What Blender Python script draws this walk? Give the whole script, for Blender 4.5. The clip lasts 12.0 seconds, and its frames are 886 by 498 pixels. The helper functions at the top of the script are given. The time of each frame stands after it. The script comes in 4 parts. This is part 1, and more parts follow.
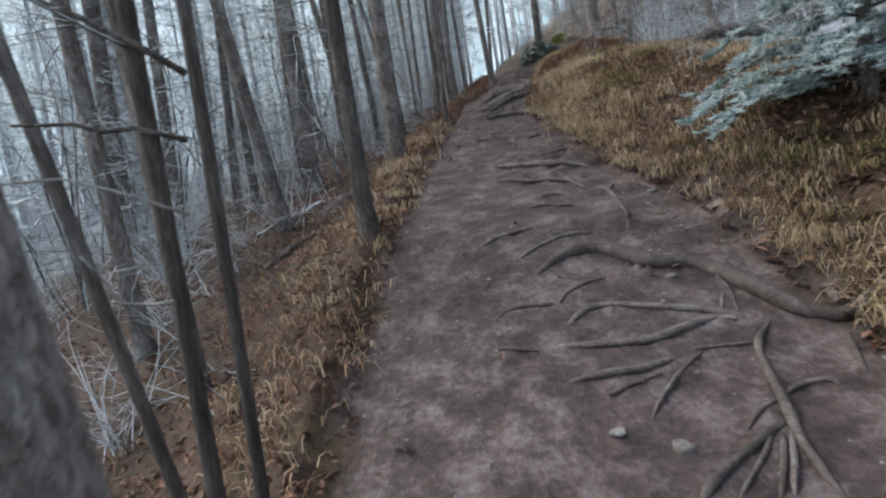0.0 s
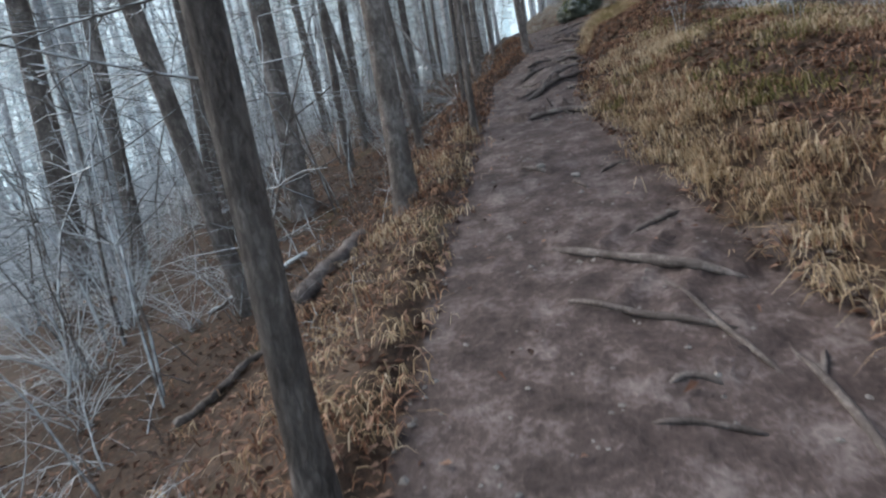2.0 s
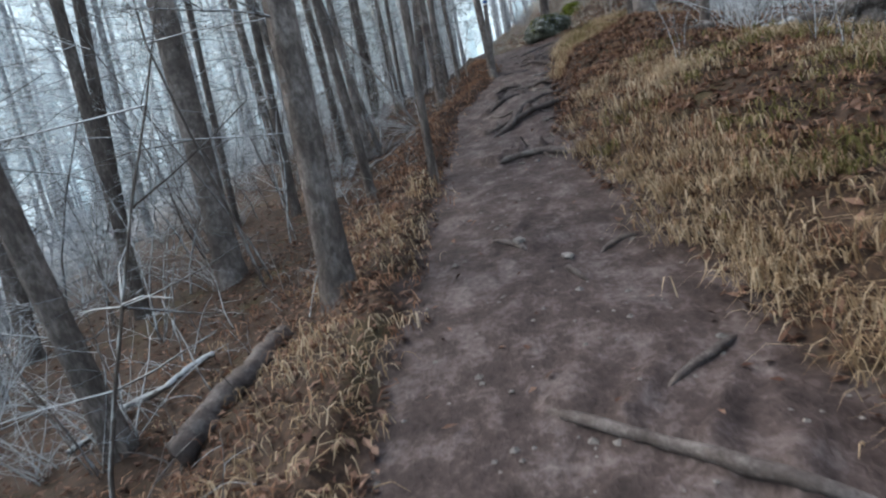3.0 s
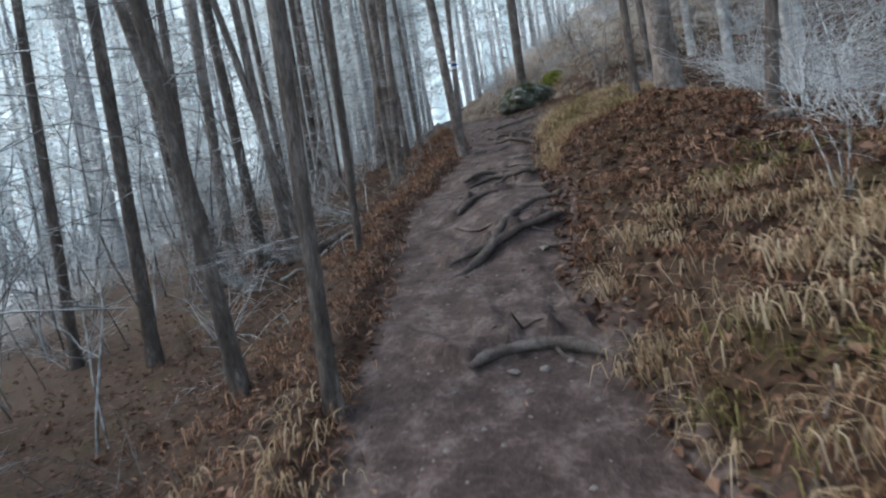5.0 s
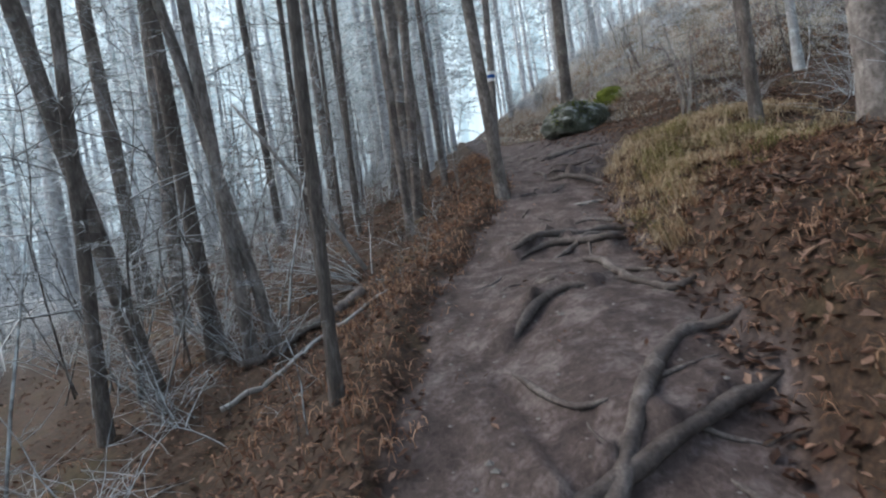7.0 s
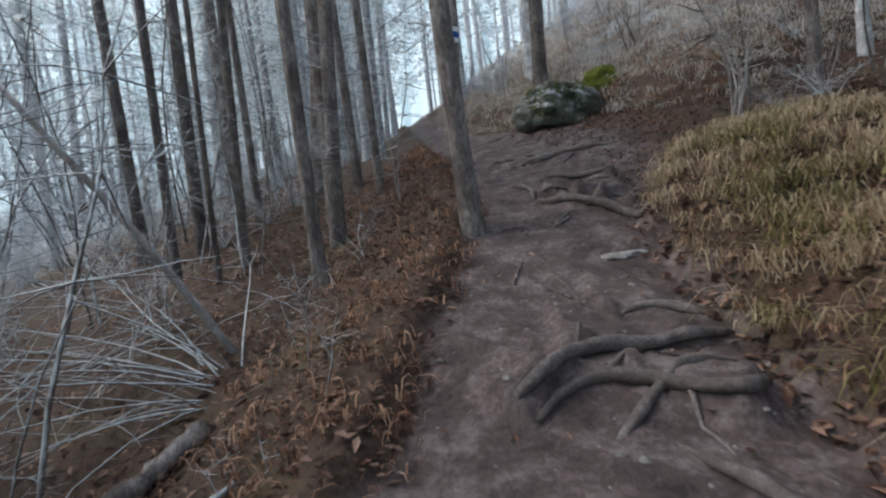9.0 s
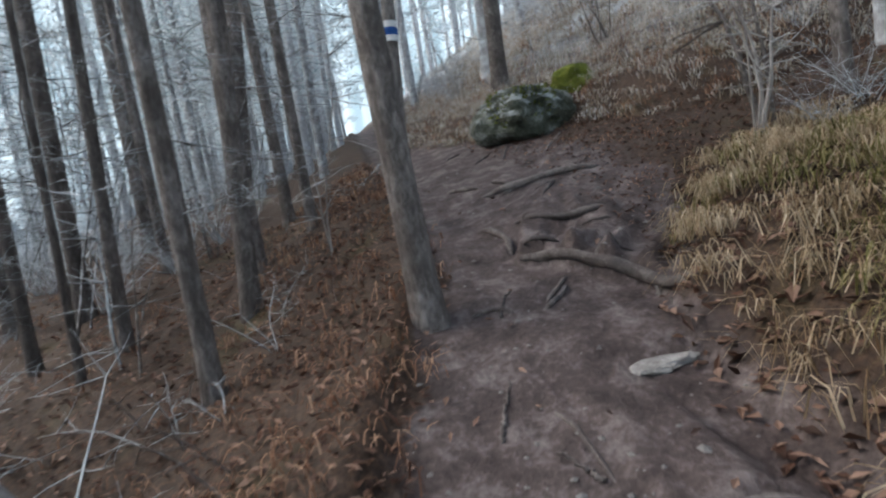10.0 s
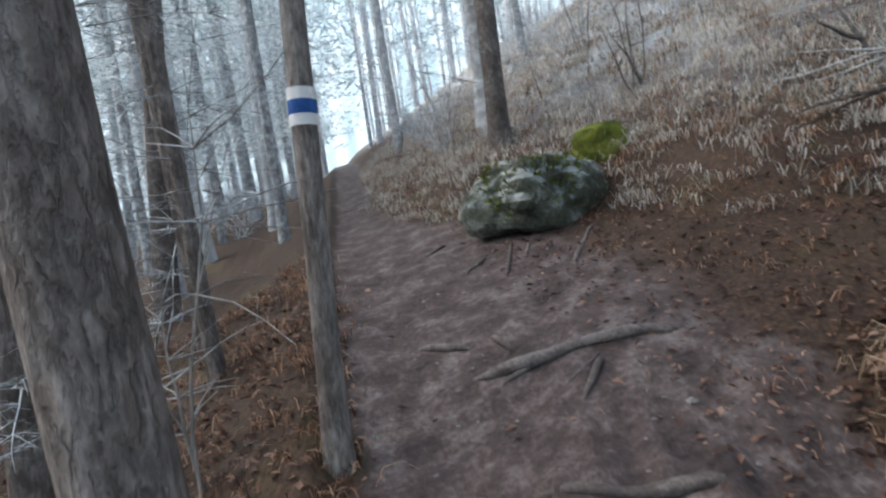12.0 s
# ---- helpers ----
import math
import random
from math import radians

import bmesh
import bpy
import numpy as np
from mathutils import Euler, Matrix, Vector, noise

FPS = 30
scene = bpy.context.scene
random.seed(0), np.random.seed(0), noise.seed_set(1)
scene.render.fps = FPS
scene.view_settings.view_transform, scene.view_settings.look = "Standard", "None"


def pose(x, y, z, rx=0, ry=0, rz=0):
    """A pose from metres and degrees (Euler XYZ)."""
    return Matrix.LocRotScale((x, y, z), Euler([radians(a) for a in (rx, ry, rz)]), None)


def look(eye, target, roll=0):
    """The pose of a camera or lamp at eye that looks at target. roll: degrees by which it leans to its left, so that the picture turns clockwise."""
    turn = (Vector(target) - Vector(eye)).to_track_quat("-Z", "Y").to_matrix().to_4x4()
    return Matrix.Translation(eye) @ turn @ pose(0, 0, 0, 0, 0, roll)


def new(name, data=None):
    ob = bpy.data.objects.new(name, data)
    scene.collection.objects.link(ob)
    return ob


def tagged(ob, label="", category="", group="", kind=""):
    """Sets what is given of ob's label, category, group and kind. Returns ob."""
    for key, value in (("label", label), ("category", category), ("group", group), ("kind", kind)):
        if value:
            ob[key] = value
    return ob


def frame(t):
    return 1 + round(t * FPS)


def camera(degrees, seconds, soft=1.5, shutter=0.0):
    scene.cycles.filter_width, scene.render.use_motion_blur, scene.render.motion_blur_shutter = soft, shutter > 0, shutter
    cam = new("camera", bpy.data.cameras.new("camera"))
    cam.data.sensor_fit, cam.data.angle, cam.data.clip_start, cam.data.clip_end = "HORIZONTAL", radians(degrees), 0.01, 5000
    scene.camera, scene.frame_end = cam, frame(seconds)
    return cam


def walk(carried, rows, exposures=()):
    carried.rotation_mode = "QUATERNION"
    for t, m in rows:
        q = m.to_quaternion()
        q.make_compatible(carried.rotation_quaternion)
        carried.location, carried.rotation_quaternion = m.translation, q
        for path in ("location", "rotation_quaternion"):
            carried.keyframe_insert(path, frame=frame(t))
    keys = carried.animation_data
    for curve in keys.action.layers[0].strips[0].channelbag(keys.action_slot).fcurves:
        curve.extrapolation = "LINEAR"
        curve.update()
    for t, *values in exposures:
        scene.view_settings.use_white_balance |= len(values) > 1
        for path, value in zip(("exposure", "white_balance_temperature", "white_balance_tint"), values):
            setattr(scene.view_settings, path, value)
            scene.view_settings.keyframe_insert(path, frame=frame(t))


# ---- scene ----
cam = camera(77.3, 12.0, soft=2.2, shutter=0.25)
PATH = [
    (0, (0.053, -0.277, 1.599), (0.01, 1.714, 1.412), -9.5),
    (0.5, (0.134, 0.322, 1.815), (0.076, 2.301, 1.534), -12.2),
    (1, (0.12, 0.926, 2.0), (0.042, 2.916, 1.811), -9.9),
    (1.5, (0.115, 1.482, 2.224), (0.025, 3.458, 1.932), -8.4),
    (2, (0.162, 2.022, 2.485), (0.0, 3.988, 2.155), -10.9),
    (2.5, (0.213, 2.691, 2.707), (0.139, 4.676, 2.473), -8.5),
    (3, (0.332, 3.349, 2.787), (0.278, 5.328, 2.498), -12.0),
    (3.5, (0.382, 3.867, 3.001), (0.301, 5.856, 2.815), -10.0),
    (3.7, (0.429, 4.135, 3.104), (0.444, 6.128, 2.947), -9.8),
    (5.3, (0.753, 6.566, 3.591), (0.86, 8.561, 3.494), -9.9),
    (5.5, (0.756, 6.831, 3.703), (0.815, 8.828, 3.625), -9.9),
    (6, (0.645, 7.401, 3.861), (0.646, 9.398, 3.753), -6.5),
    (6.5, (0.771, 8.096, 3.982), (0.903, 10.089, 3.879), -8.3),
    (6.7, (0.804, 8.377, 4.048), (0.896, 10.374, 3.974), -8.9),
    (8.3, (0.827, 10.249, 4.409), (0.76, 12.247, 4.37), -5.6),
    (8.5, (0.862, 10.666, 4.562), (0.903, 12.665, 4.5), -4.8),
    (9, (1.049, 11.601, 4.666), (1.311, 13.578, 4.513), -6.6),
    (9.5, (1.088, 12.242, 4.908), (1.374, 14.211, 4.712), -5.6),
    (10, (1.408, 12.989, 5.056), (1.808, 14.94, 4.879), -9.3),
    (10.5, (1.675, 13.497, 5.303), (2.184, 15.42, 5.098), -10.5),
    (11, (1.886, 14.168, 5.493), (2.547, 16.04, 5.246), -6.8),
    (11.5, (2.092, 14.636, 5.654), (2.619, 16.555, 5.447), -10.6),
    (12, (2.127, 14.939, 5.835), (2.553, 16.89, 5.725), -9.0),
]
walk(cam, [(t, look(eye, target, roll)) for t, eye, target, roll in PATH], exposures=[(0, 1.08), (0.5, 1.24), (1.5, 1.14), (2.5, 1.22), (3.5, 1.12), (5.5, 1.15), (6.5, 1.2), (8.5, 1.08), (9, 1.08), (10, 1.22), (11, 1.5), (12, 1.48)])

# ---- winter daylight under a white, misty sky ----
world = bpy.data.worlds.new("overcast")
scene.world = world
world.use_nodes = True
sky = world.node_tree.nodes.new("ShaderNodeTexSky")
sky.sky_type, sky.sun_disc = "NISHITA", False
sky.sun_elevation, sky.sun_rotation, sky.dust_density = radians(32), radians(287), 4.0
veil = world.node_tree.nodes.new("ShaderNodeHueSaturation")
veil.inputs["Saturation"].default_value = 0.8
world.node_tree.links.new(sky.outputs[0], veil.inputs["Color"])
world.node_tree.links.new(veil.outputs[0], world.node_tree.nodes["Background"].inputs[0])
world.node_tree.nodes["Background"].inputs[1].default_value = 0.15
sun = new("sun", bpy.data.lights.new("sun", "SUN"))
sun.data.energy, sun.data.angle, sun.data.color = 1.9, radians(45), (1.0, 0.97, 0.93)
sun.matrix_world = look((0, 0, 60), (46, -14, 0))

# ---- materials ----
def shader(name, low, mid, high, size=8.0, rough=0.85, bump=0.3, stretch=(1, 1, 1), fine=60.0, island=0.0, per_object=0.0,
           frost=0.0, frost_size=9.0, spec=0.25, deep=0.02, plates=0.0, thin=0.0):
    """A rough natural surface: three tones at two scales, relief, and if wished rime that lies on what faces up."""
    m = bpy.data.materials.new(name)
    m.use_nodes = True
    t = m.node_tree
    n, link = t.nodes, t.links.new
    bsdf = n["Principled BSDF"]
    where = n.new("ShaderNodeTexCoord")
    grid = n.new("ShaderNodeMapping")
    grid.inputs["Scale"].default_value = stretch
    link(where.outputs["Object"], grid.inputs["Vector"])
    big, small = n.new("ShaderNodeTexNoise"), n.new("ShaderNodeTexNoise")
    for tex, scale, detail in ((big, size, 5.0), (small, fine, 4.0)):
        tex.inputs["Scale"].default_value, tex.inputs["Detail"].default_value = scale, detail
        tex.inputs["Roughness"].default_value = 0.65
        link(grid.outputs[0], tex.inputs["Vector"])
    add = n.new("ShaderNodeMath")
    add.operation = "MULTIPLY_ADD"
    link(small.outputs["Fac"], add.inputs[0])
    add.inputs[1].default_value = 0.5
    link(big.outputs["Fac"], add.inputs[2])
    last = add.outputs[0]
    for amount, source, socket in ((island, "ShaderNodeNewGeometry", "Random Per Island"), (per_object, "ShaderNodeObjectInfo", "Random")):
        if amount:
            src, mix = n.new(source), n.new("ShaderNodeMath")
            mix.operation = "MULTIPLY_ADD"
            link(src.outputs[socket], mix.inputs[0])
            mix.inputs[1].default_value = amount
            link(last, mix.inputs[2])
            last = mix.outputs[0]
    ramp = n.new("ShaderNodeValToRGB")
    span = 1.5 + island + per_object
    rescale = n.new("ShaderNodeMath")
    rescale.operation = "DIVIDE"
    link(last, rescale.inputs[0])
    rescale.inputs[1].default_value = span
    link(rescale.outputs[0], ramp.inputs[0])
    e = ramp.color_ramp.elements
    e[0].position, e[0].color = 0.32, (*low, 1)
    e[1].position, e[1].color = 0.68, (*high, 1)
    e.new(0.5).color = (*mid, 1)
    colour, high_low = ramp.outputs[0], add.outputs[0]
    if plates:
        scale, crack, wide, dark, raised = (n.new(k) for k in ("ShaderNodeMapping", "ShaderNodeTexVoronoi", "ShaderNodeMapRange", "ShaderNodeMix", "ShaderNodeMath"))
        scale.inputs["Scale"].default_value = (1.0, 1.0, 0.30)
        link(where.outputs["Object"], scale.inputs["Vector"])
        warp = n.new("ShaderNodeVectorMath")
        warp.operation = "MULTIPLY_ADD"
        link(small.outputs["Color"], warp.inputs[0])
        warp.inputs[1].default_value = (0.05, 0.05, 0.05)
        link(scale.outputs[0], warp.inputs[2])
        crack.feature = "DISTANCE_TO_EDGE"
        crack.inputs["Scale"].default_value = plates
        link(warp.outputs[0], crack.inputs["Vector"])
        wide.inputs["From Max"].default_value = 0.16
        wide.inputs["To Min"].default_value = 0.80
        link(crack.outputs["Distance"], wide.inputs["Value"])
        dark.data_type, dark.blend_type = "RGBA", "MULTIPLY"
        dark.inputs[0].default_value = 1.0
        link(colour, dark.inputs[6])
        link(wide.outputs[0], dark.inputs[7])
        colour = dark.outputs[2]
        raised.operation = "MULTIPLY_ADD"
        link(wide.outputs[0], raised.inputs[0])
        raised.inputs[1].default_value = 0.7
        link(add.outputs[0], raised.inputs[2])
        high_low = raised.outputs[0]
    if frost:
        geo, sep, patch = n.new("ShaderNodeNewGeometry"), n.new("ShaderNodeSeparateXYZ"), n.new("ShaderNodeTexNoise")
        link(geo.outputs["Normal"], sep.inputs[0])
        patch.inputs["Scale"].default_value = frost_size
        link(where.outputs["Object"], patch.inputs["Vector"])
        lay = n.new("ShaderNodeMath")
        lay.operation = "MULTIPLY_ADD"
        link(sep.outputs["Z"], lay.inputs[0])
        lay.inputs[1].default_value = 0.45
        link(patch.outputs["Fac"], lay.inputs[2])
        cut = n.new("ShaderNodeMapRange")
        cut.inputs["From Min"].default_value, cut.inputs["From Max"].default_value = 0.75 - frost * 0.6, 1.05 - frost * 0.6
        cut.inputs["To Max"].default_value = min(1.0, 0.35 + frost)
        link(lay.outputs[0], cut.inputs["Value"])
        rime = n.new("ShaderNodeMix")
        rime.data_type = "RGBA"
        link(cut.outputs[0], rime.inputs[0])
        link(colour, rime.inputs[6])
        rime.inputs[7].default_value = (0.62, 0.68, 0.72, 1)
        colour = rime.outputs[2]
    link(colour, bsdf.inputs["Base Color"])
    bsdf.inputs["Roughness"].default_value = rough
    bsdf.inputs["Specular IOR Level"].default_value = spec
    if bump:
        relief = n.new("ShaderNodeBump")
        relief.inputs["Strength"].default_value, relief.inputs["Distance"].default_value = bump, deep
        link(high_low, relief.inputs["Height"])
        link(relief.outputs[0], bsdf.inputs["Normal"])
    if thin:
        glow, both = n.new("ShaderNodeBsdfTranslucent"), n.new("ShaderNodeMixShader")
        link(colour, glow.inputs["Color"])
        both.inputs[0].default_value = thin
        link(bsdf.outputs[0], both.inputs[1])
        link(glow.outputs[0], both.inputs[2])
        link(both.outputs[0], n["Material Output"].inputs["Surface"])
    return m


def ground_shader():
    """Trodden, damp, stony soil on the path; needles, leaf mould and moss beside it, paled farther off as haze."""
    m = shader("soil_and_litter", (0.020, 0.014, 0.013), (0.076, 0.057, 0.054), (0.215, 0.182, 0.177), size=4.6, fine=30.0, rough=0.75, bump=0.8, spec=0.3, deep=0.03)
    t = m.node_tree
    n, link = t.nodes, t.links.new
    bsdf = n["Principled BSDF"]
    dry = bsdf.inputs["Base Color"].links[0].from_socket
    damp, wet, spread = n.new("ShaderNodeMix"), n.new("ShaderNodeTexNoise"), n.new("ShaderNodeMapRange")
    damp.data_type, damp.blend_type = "RGBA", "MULTIPLY"
    wet.inputs["Scale"].default_value, wet.inputs["Detail"].default_value, wet.inputs["Roughness"].default_value = 1.7, 8, 0.7
    spread.inputs["From Min"].default_value, spread.inputs["From Max"].default_value = 0.42, 0.62
    link(wet.outputs["Fac"], spread.inputs["Value"])
    link(spread.outputs[0], damp.inputs[0])
    link(dry, damp.inputs[6])
    damp.inputs[7].default_value = (0.52, 0.45, 0.44, 1)
    soil = damp.outputs[2]
    where = n.new("ShaderNodeTexCoord")
    a, b, c = (n.new("ShaderNodeTexNoise") for _ in range(3))
    for tex, scale in ((a, 1.3), (b, 35.0), (c, 3.0)):
        tex.inputs["Scale"].default_value, tex.inputs["Detail"].default_value = scale, 6
        link(where.outputs["Object"], tex.inputs["Vector"])
    mould = n.new("ShaderNodeValToRGB")
    e = mould.color_ramp.elements
    e[0].position, e[0].color = 0.3, (0.022, 0.014, 0.010, 1)
    e[1].position, e[1].color = 0.72, (0.095, 0.056, 0.036, 1)
    e.new(0.5).color = (0.048, 0.029, 0.019, 1)
    link(b.outputs["Fac"], mould.inputs[0])
    moss = n.new("ShaderNodeMix")
    moss.data_type = "RGBA"
    green = n.new("ShaderNodeMapRange")
    green.inputs["From Min"].default_value, green.inputs["From Max"].default_value, green.inputs["To Max"].default_value = 0.55, 0.75, 0.55
    link(a.outputs["Fac"], green.inputs["Value"])
    link(green.outputs[0], moss.inputs[0])
    link(mould.outputs[0], moss.inputs[6])
    moss.inputs[7].default_value = (0.085, 0.075, 0.028, 1)
    # Blue-white mixed into the far ground's colour stands for haze.
    frost, haze_amount, rime = n.new("ShaderNodeAttribute"), n.new("ShaderNodeMath"), n.new("ShaderNodeMix")
    frost.attribute_name, haze_amount.operation, rime.data_type = "rimed", "MULTIPLY", "RGBA"
    link(frost.outputs["Fac"], haze_amount.inputs[0])
    link(c.outputs["Fac"], haze_amount.inputs[1])
    haze_amount.use_clamp = True
    thick = n.new("ShaderNodeMath")
    thick.operation, thick.use_clamp = "MULTIPLY", True
    thick.inputs[1].default_value = 1.6
    link(haze_amount.outputs[0], thick.inputs[0])
    link(thick.outputs[0], rime.inputs[0])
    link(moss.outputs[2], rime.inputs[6])
    rime.inputs[7].default_value = (0.55, 0.61, 0.66, 1)
    moss = rime
    mask = n.new("ShaderNodeAttribute")
    mask.attribute_name = "trodden"
    blur = n.new("ShaderNodeMath")
    blur.operation = "MULTIPLY_ADD"
    link(c.outputs["Fac"], blur.inputs[0])
    blur.inputs[1].default_value = 0.9
    link(mask.outputs["Fac"], blur.inputs[2])
    edge = n.new("ShaderNodeMapRange")
    edge.inputs["From Min"].default_value, edge.inputs["From Max"].default_value = 0.75, 1.15
    link(blur.outputs[0], edge.inputs["Value"])
    both = n.new("ShaderNodeMix")
    both.data_type = "RGBA"
    link(edge.outputs[0], both.inputs[0])
    link(moss.outputs[2], both.inputs[6])
    link(soil, both.inputs[7])
    link(both.outputs[2], bsdf.inputs["Base Color"])
    return m


GROUND = ground_shader()
BARK = shader("pine_bark", (0.045, 0.037, 0.034), (0.160, 0.138, 0.127), (0.44, 0.405, 0.385), size=3.2, fine=20, stretch=(1.6, 1.6, 0.9), bump=1.0, per_object=0.2, deep=0.04, plates=30)
# Rime plus lighter grey: haze put into the far bark's colour.
FAR_BARK = shader("rimed_hazy_bark", (0.17, 0.17, 0.175), (0.33, 0.335, 0.345), (0.56, 0.58, 0.60), size=5, fine=30, stretch=(1.6, 1.6, 0.5), bump=0.5, per_object=0.4, frost=0.5)
TWIG = shader("rimed_twig", (0.060, 0.050, 0.044), (0.11, 0.096, 0.088), (0.20, 0.18, 0.17), size=6, fine=40, bump=0.2, frost=0.5, frost_size=14, island=0.3)
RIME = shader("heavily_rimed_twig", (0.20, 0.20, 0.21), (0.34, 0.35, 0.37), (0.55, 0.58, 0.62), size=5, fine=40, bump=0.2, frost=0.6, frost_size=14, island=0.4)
DEAD = shader("pale_dead_wood", (0.13, 0.12, 0.11), (0.27, 0.25, 0.235), (0.46, 0.44, 0.42), size=6, fine=40, stretch=(2, 2, 0.5), bump=0.5, frost=0.2)
ROOT = shader("worn_root", (0.045, 0.036, 0.033), (0.105, 0.089, 0.084), (0.25, 0.225, 0.215), size=9, fine=60, bump=0.9, per_object=0.2, rough=0.7, deep=0.014)
# Rimed needles, with tones lifted further to stand for haze.
NEEDLE = shader("rimed_hazy_needles", (0.26, 0.33, 0.35), (0.46, 0.54, 0.57), (0.72, 0.77, 0.80), size=3, fine=20, bump=0, island=0.8, frost=0.45, thin=0.5)
SPRUCE = shader("blue_spruce_needles", (0.045, 0.085, 0.075), (0.125, 0.20, 0.185), (0.36, 0.47, 0.46), size=4, fine=30, bump=0, island=0.7, frost=0.2)
STRAW = shader("dry_pale_grass", (0.20, 0.135, 0.078), (0.47, 0.36, 0.235), (0.70, 0.60, 0.45), size=1.2, fine=9, bump=0, island=0.7, thin=0.42)
RUSSET = shader("rusty_dead_grass", (0.060, 0.030, 0.020), (0.24, 0.125, 0.078), (0.52, 0.34, 0.23), size=1.5, fine=9, bump=0, island=0.9, thin=0.25)
# Hillside straw: some rime, and haze worked into its pale tones.
PALE = shader("rimed_hazy_grass", (0.27, 0.22, 0.155), (0.52, 0.46, 0.37), (0.74, 0.70, 0.63), size=1.2, fine=9, bump=0, island=0.8, frost=0.35, thin=0.3)
SEDGE = shader("green_tufted_sedge", (0.075, 0.072, 0.022), (0.17, 0.155, 0.055), (0.36, 0.32, 0.16), size=1.5, fine=9, bump=0, island=0.8, thin=0.3)
LEAF = shader("fallen_brown_leaf", (0.036, 0.019, 0.014), (0.108, 0.054, 0.036), (0.31, 0.20, 0.15), size=2, fine=12, bump=0, island=1.1, rough=0.6, thin=0.2)
STONE = shader("limestone", (0.10, 0.093, 0.089), (0.21, 0.20, 0.193), (0.40, 0.39, 0.375), size=6, fine=50, bump=0.6, per_object=0.3)
BOULDER = shader("lichened_rock", (0.022, 0.026, 0.017), (0.085, 0.094, 0.072), (0.34, 0.36, 0.34), size=4.0, fine=26, bump=1.0, deep=0.05, frost=0.12)
MOSS = shader("bright_moss", (0.030, 0.042, 0.008), (0.085, 0.105, 0.014), (0.22, 0.235, 0.035), size=6, fine=50, bump=0.9, deep=0.03, island=0.5)
WHITE_PAINT = shader("white_blaze_paint", (0.50, 0.50, 0.50), (0.66, 0.67, 0.68), (0.78, 0.78, 0.78), size=12, fine=60, bump=0.5)
BLUE_PAINT = shader("blue_blaze_paint", (0.012, 0.045, 0.16), (0.020, 0.080, 0.27), (0.05, 0.14, 0.36), size=12, fine=60, bump=0.5)


# Streaked pale blue emission stands in for daylit mist.
def mist_glow_shader():
    m = bpy.data.materials.new("glowing_mist")
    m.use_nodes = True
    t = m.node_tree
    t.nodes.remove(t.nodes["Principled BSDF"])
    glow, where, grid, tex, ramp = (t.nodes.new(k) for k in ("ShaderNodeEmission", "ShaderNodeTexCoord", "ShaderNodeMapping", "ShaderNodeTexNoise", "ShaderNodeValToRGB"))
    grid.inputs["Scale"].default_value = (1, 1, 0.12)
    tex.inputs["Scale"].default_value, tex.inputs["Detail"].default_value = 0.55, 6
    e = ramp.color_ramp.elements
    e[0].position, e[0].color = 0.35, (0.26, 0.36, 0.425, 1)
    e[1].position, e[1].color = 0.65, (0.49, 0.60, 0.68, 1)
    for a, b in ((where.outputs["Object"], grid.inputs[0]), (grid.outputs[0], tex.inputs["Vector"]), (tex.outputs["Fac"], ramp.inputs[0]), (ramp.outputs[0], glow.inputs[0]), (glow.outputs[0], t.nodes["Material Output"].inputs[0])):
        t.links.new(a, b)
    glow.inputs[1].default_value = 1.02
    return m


MIST_GLOW = mist_glow_shader()

# ---- the lie of the land ----
RISE = [(-60, -13), (-4, -0.8), (1.2, 0.45), (2, 0.66), (3, 1.05), (3.5, 1.28), (4, 1.44), (5, 1.7), (6, 1.99), (8, 2.49), (10, 2.93), (12, 3.38), (14, 3.83), (16, 4.5), (17, 4.79), (18, 5.05), (20, 5.45), (24, 6.15), (32, 7.6), (90, 14)]
EDGE_L = [(-0.9, -60), (-0.5, -4), (-0.55, 2.01), (-0.42, 3.46), (-0.22, 4.88), (-0.08, 5.91), (0.1, 7.08), (0.37, 9.28), (0.56, 10.93), (0.74, 12.86), (1.12, 13.87), (1.74, 15.46), (2.03, 16.2), (2.15, 18.25), (2.25, 20.5), (2.45, 23), (3, 32), (6, 90)]
EDGE_R = [(1.9, -60), (1.78, -4), (1.88, 2.92), (1.64, 4.78), (1.56, 6.68), (1.72, 8.84), (1.8, 9.85), (2.12, 10.83), (2.36, 11.99), (2.82, 14.06), (3, 15.29), (3.44, 15.9), (4.22, 16.75), (5.5, 17), (8, 17.4), (14, 18.4), (90, 25.5)]
EDGE_B = [(90, 27), (14, 19.3), (8, 18.1), (5.5, 17.6), (4.95, 18.0), (4.7, 18.8), (4.3, 19.7), (3.7, 20.2), (3.25, 21.2), (3.05, 23), (3.7, 32), (7.5, 90)]


def away(px, py, line, corner):
    """Distance from a line on the plan: positive on the side of the given corner."""
    best = np.full(px.shape, 1e9)
    ring = list(line) + [corner]
    for (ax, ay), (bx, by) in zip(line, line[1:]):
        dx, dy = bx - ax, by - ay
        u = np.clip(((px - ax) * dx + (py - ay) * dy) / (dx * dx + dy * dy), 0, 1)
        best = np.minimum(best, np.hypot(px - ax - u * dx, py - ay - u * dy))
    inside = np.zeros(px.shape, bool)
    for (ax, ay), (bx, by) in zip(ring, ring[1:] + ring[:1]):
        if ay != by:
            inside ^= ((ay > py) != (by > py)) & (px < (bx - ax) * (py - ay) / (by - ay) + ax)
    return np.where(inside, best, -best)


def ease(v):
    v = np.clip(v, 0, 1)
    return v * v * (3 - 2 * v)


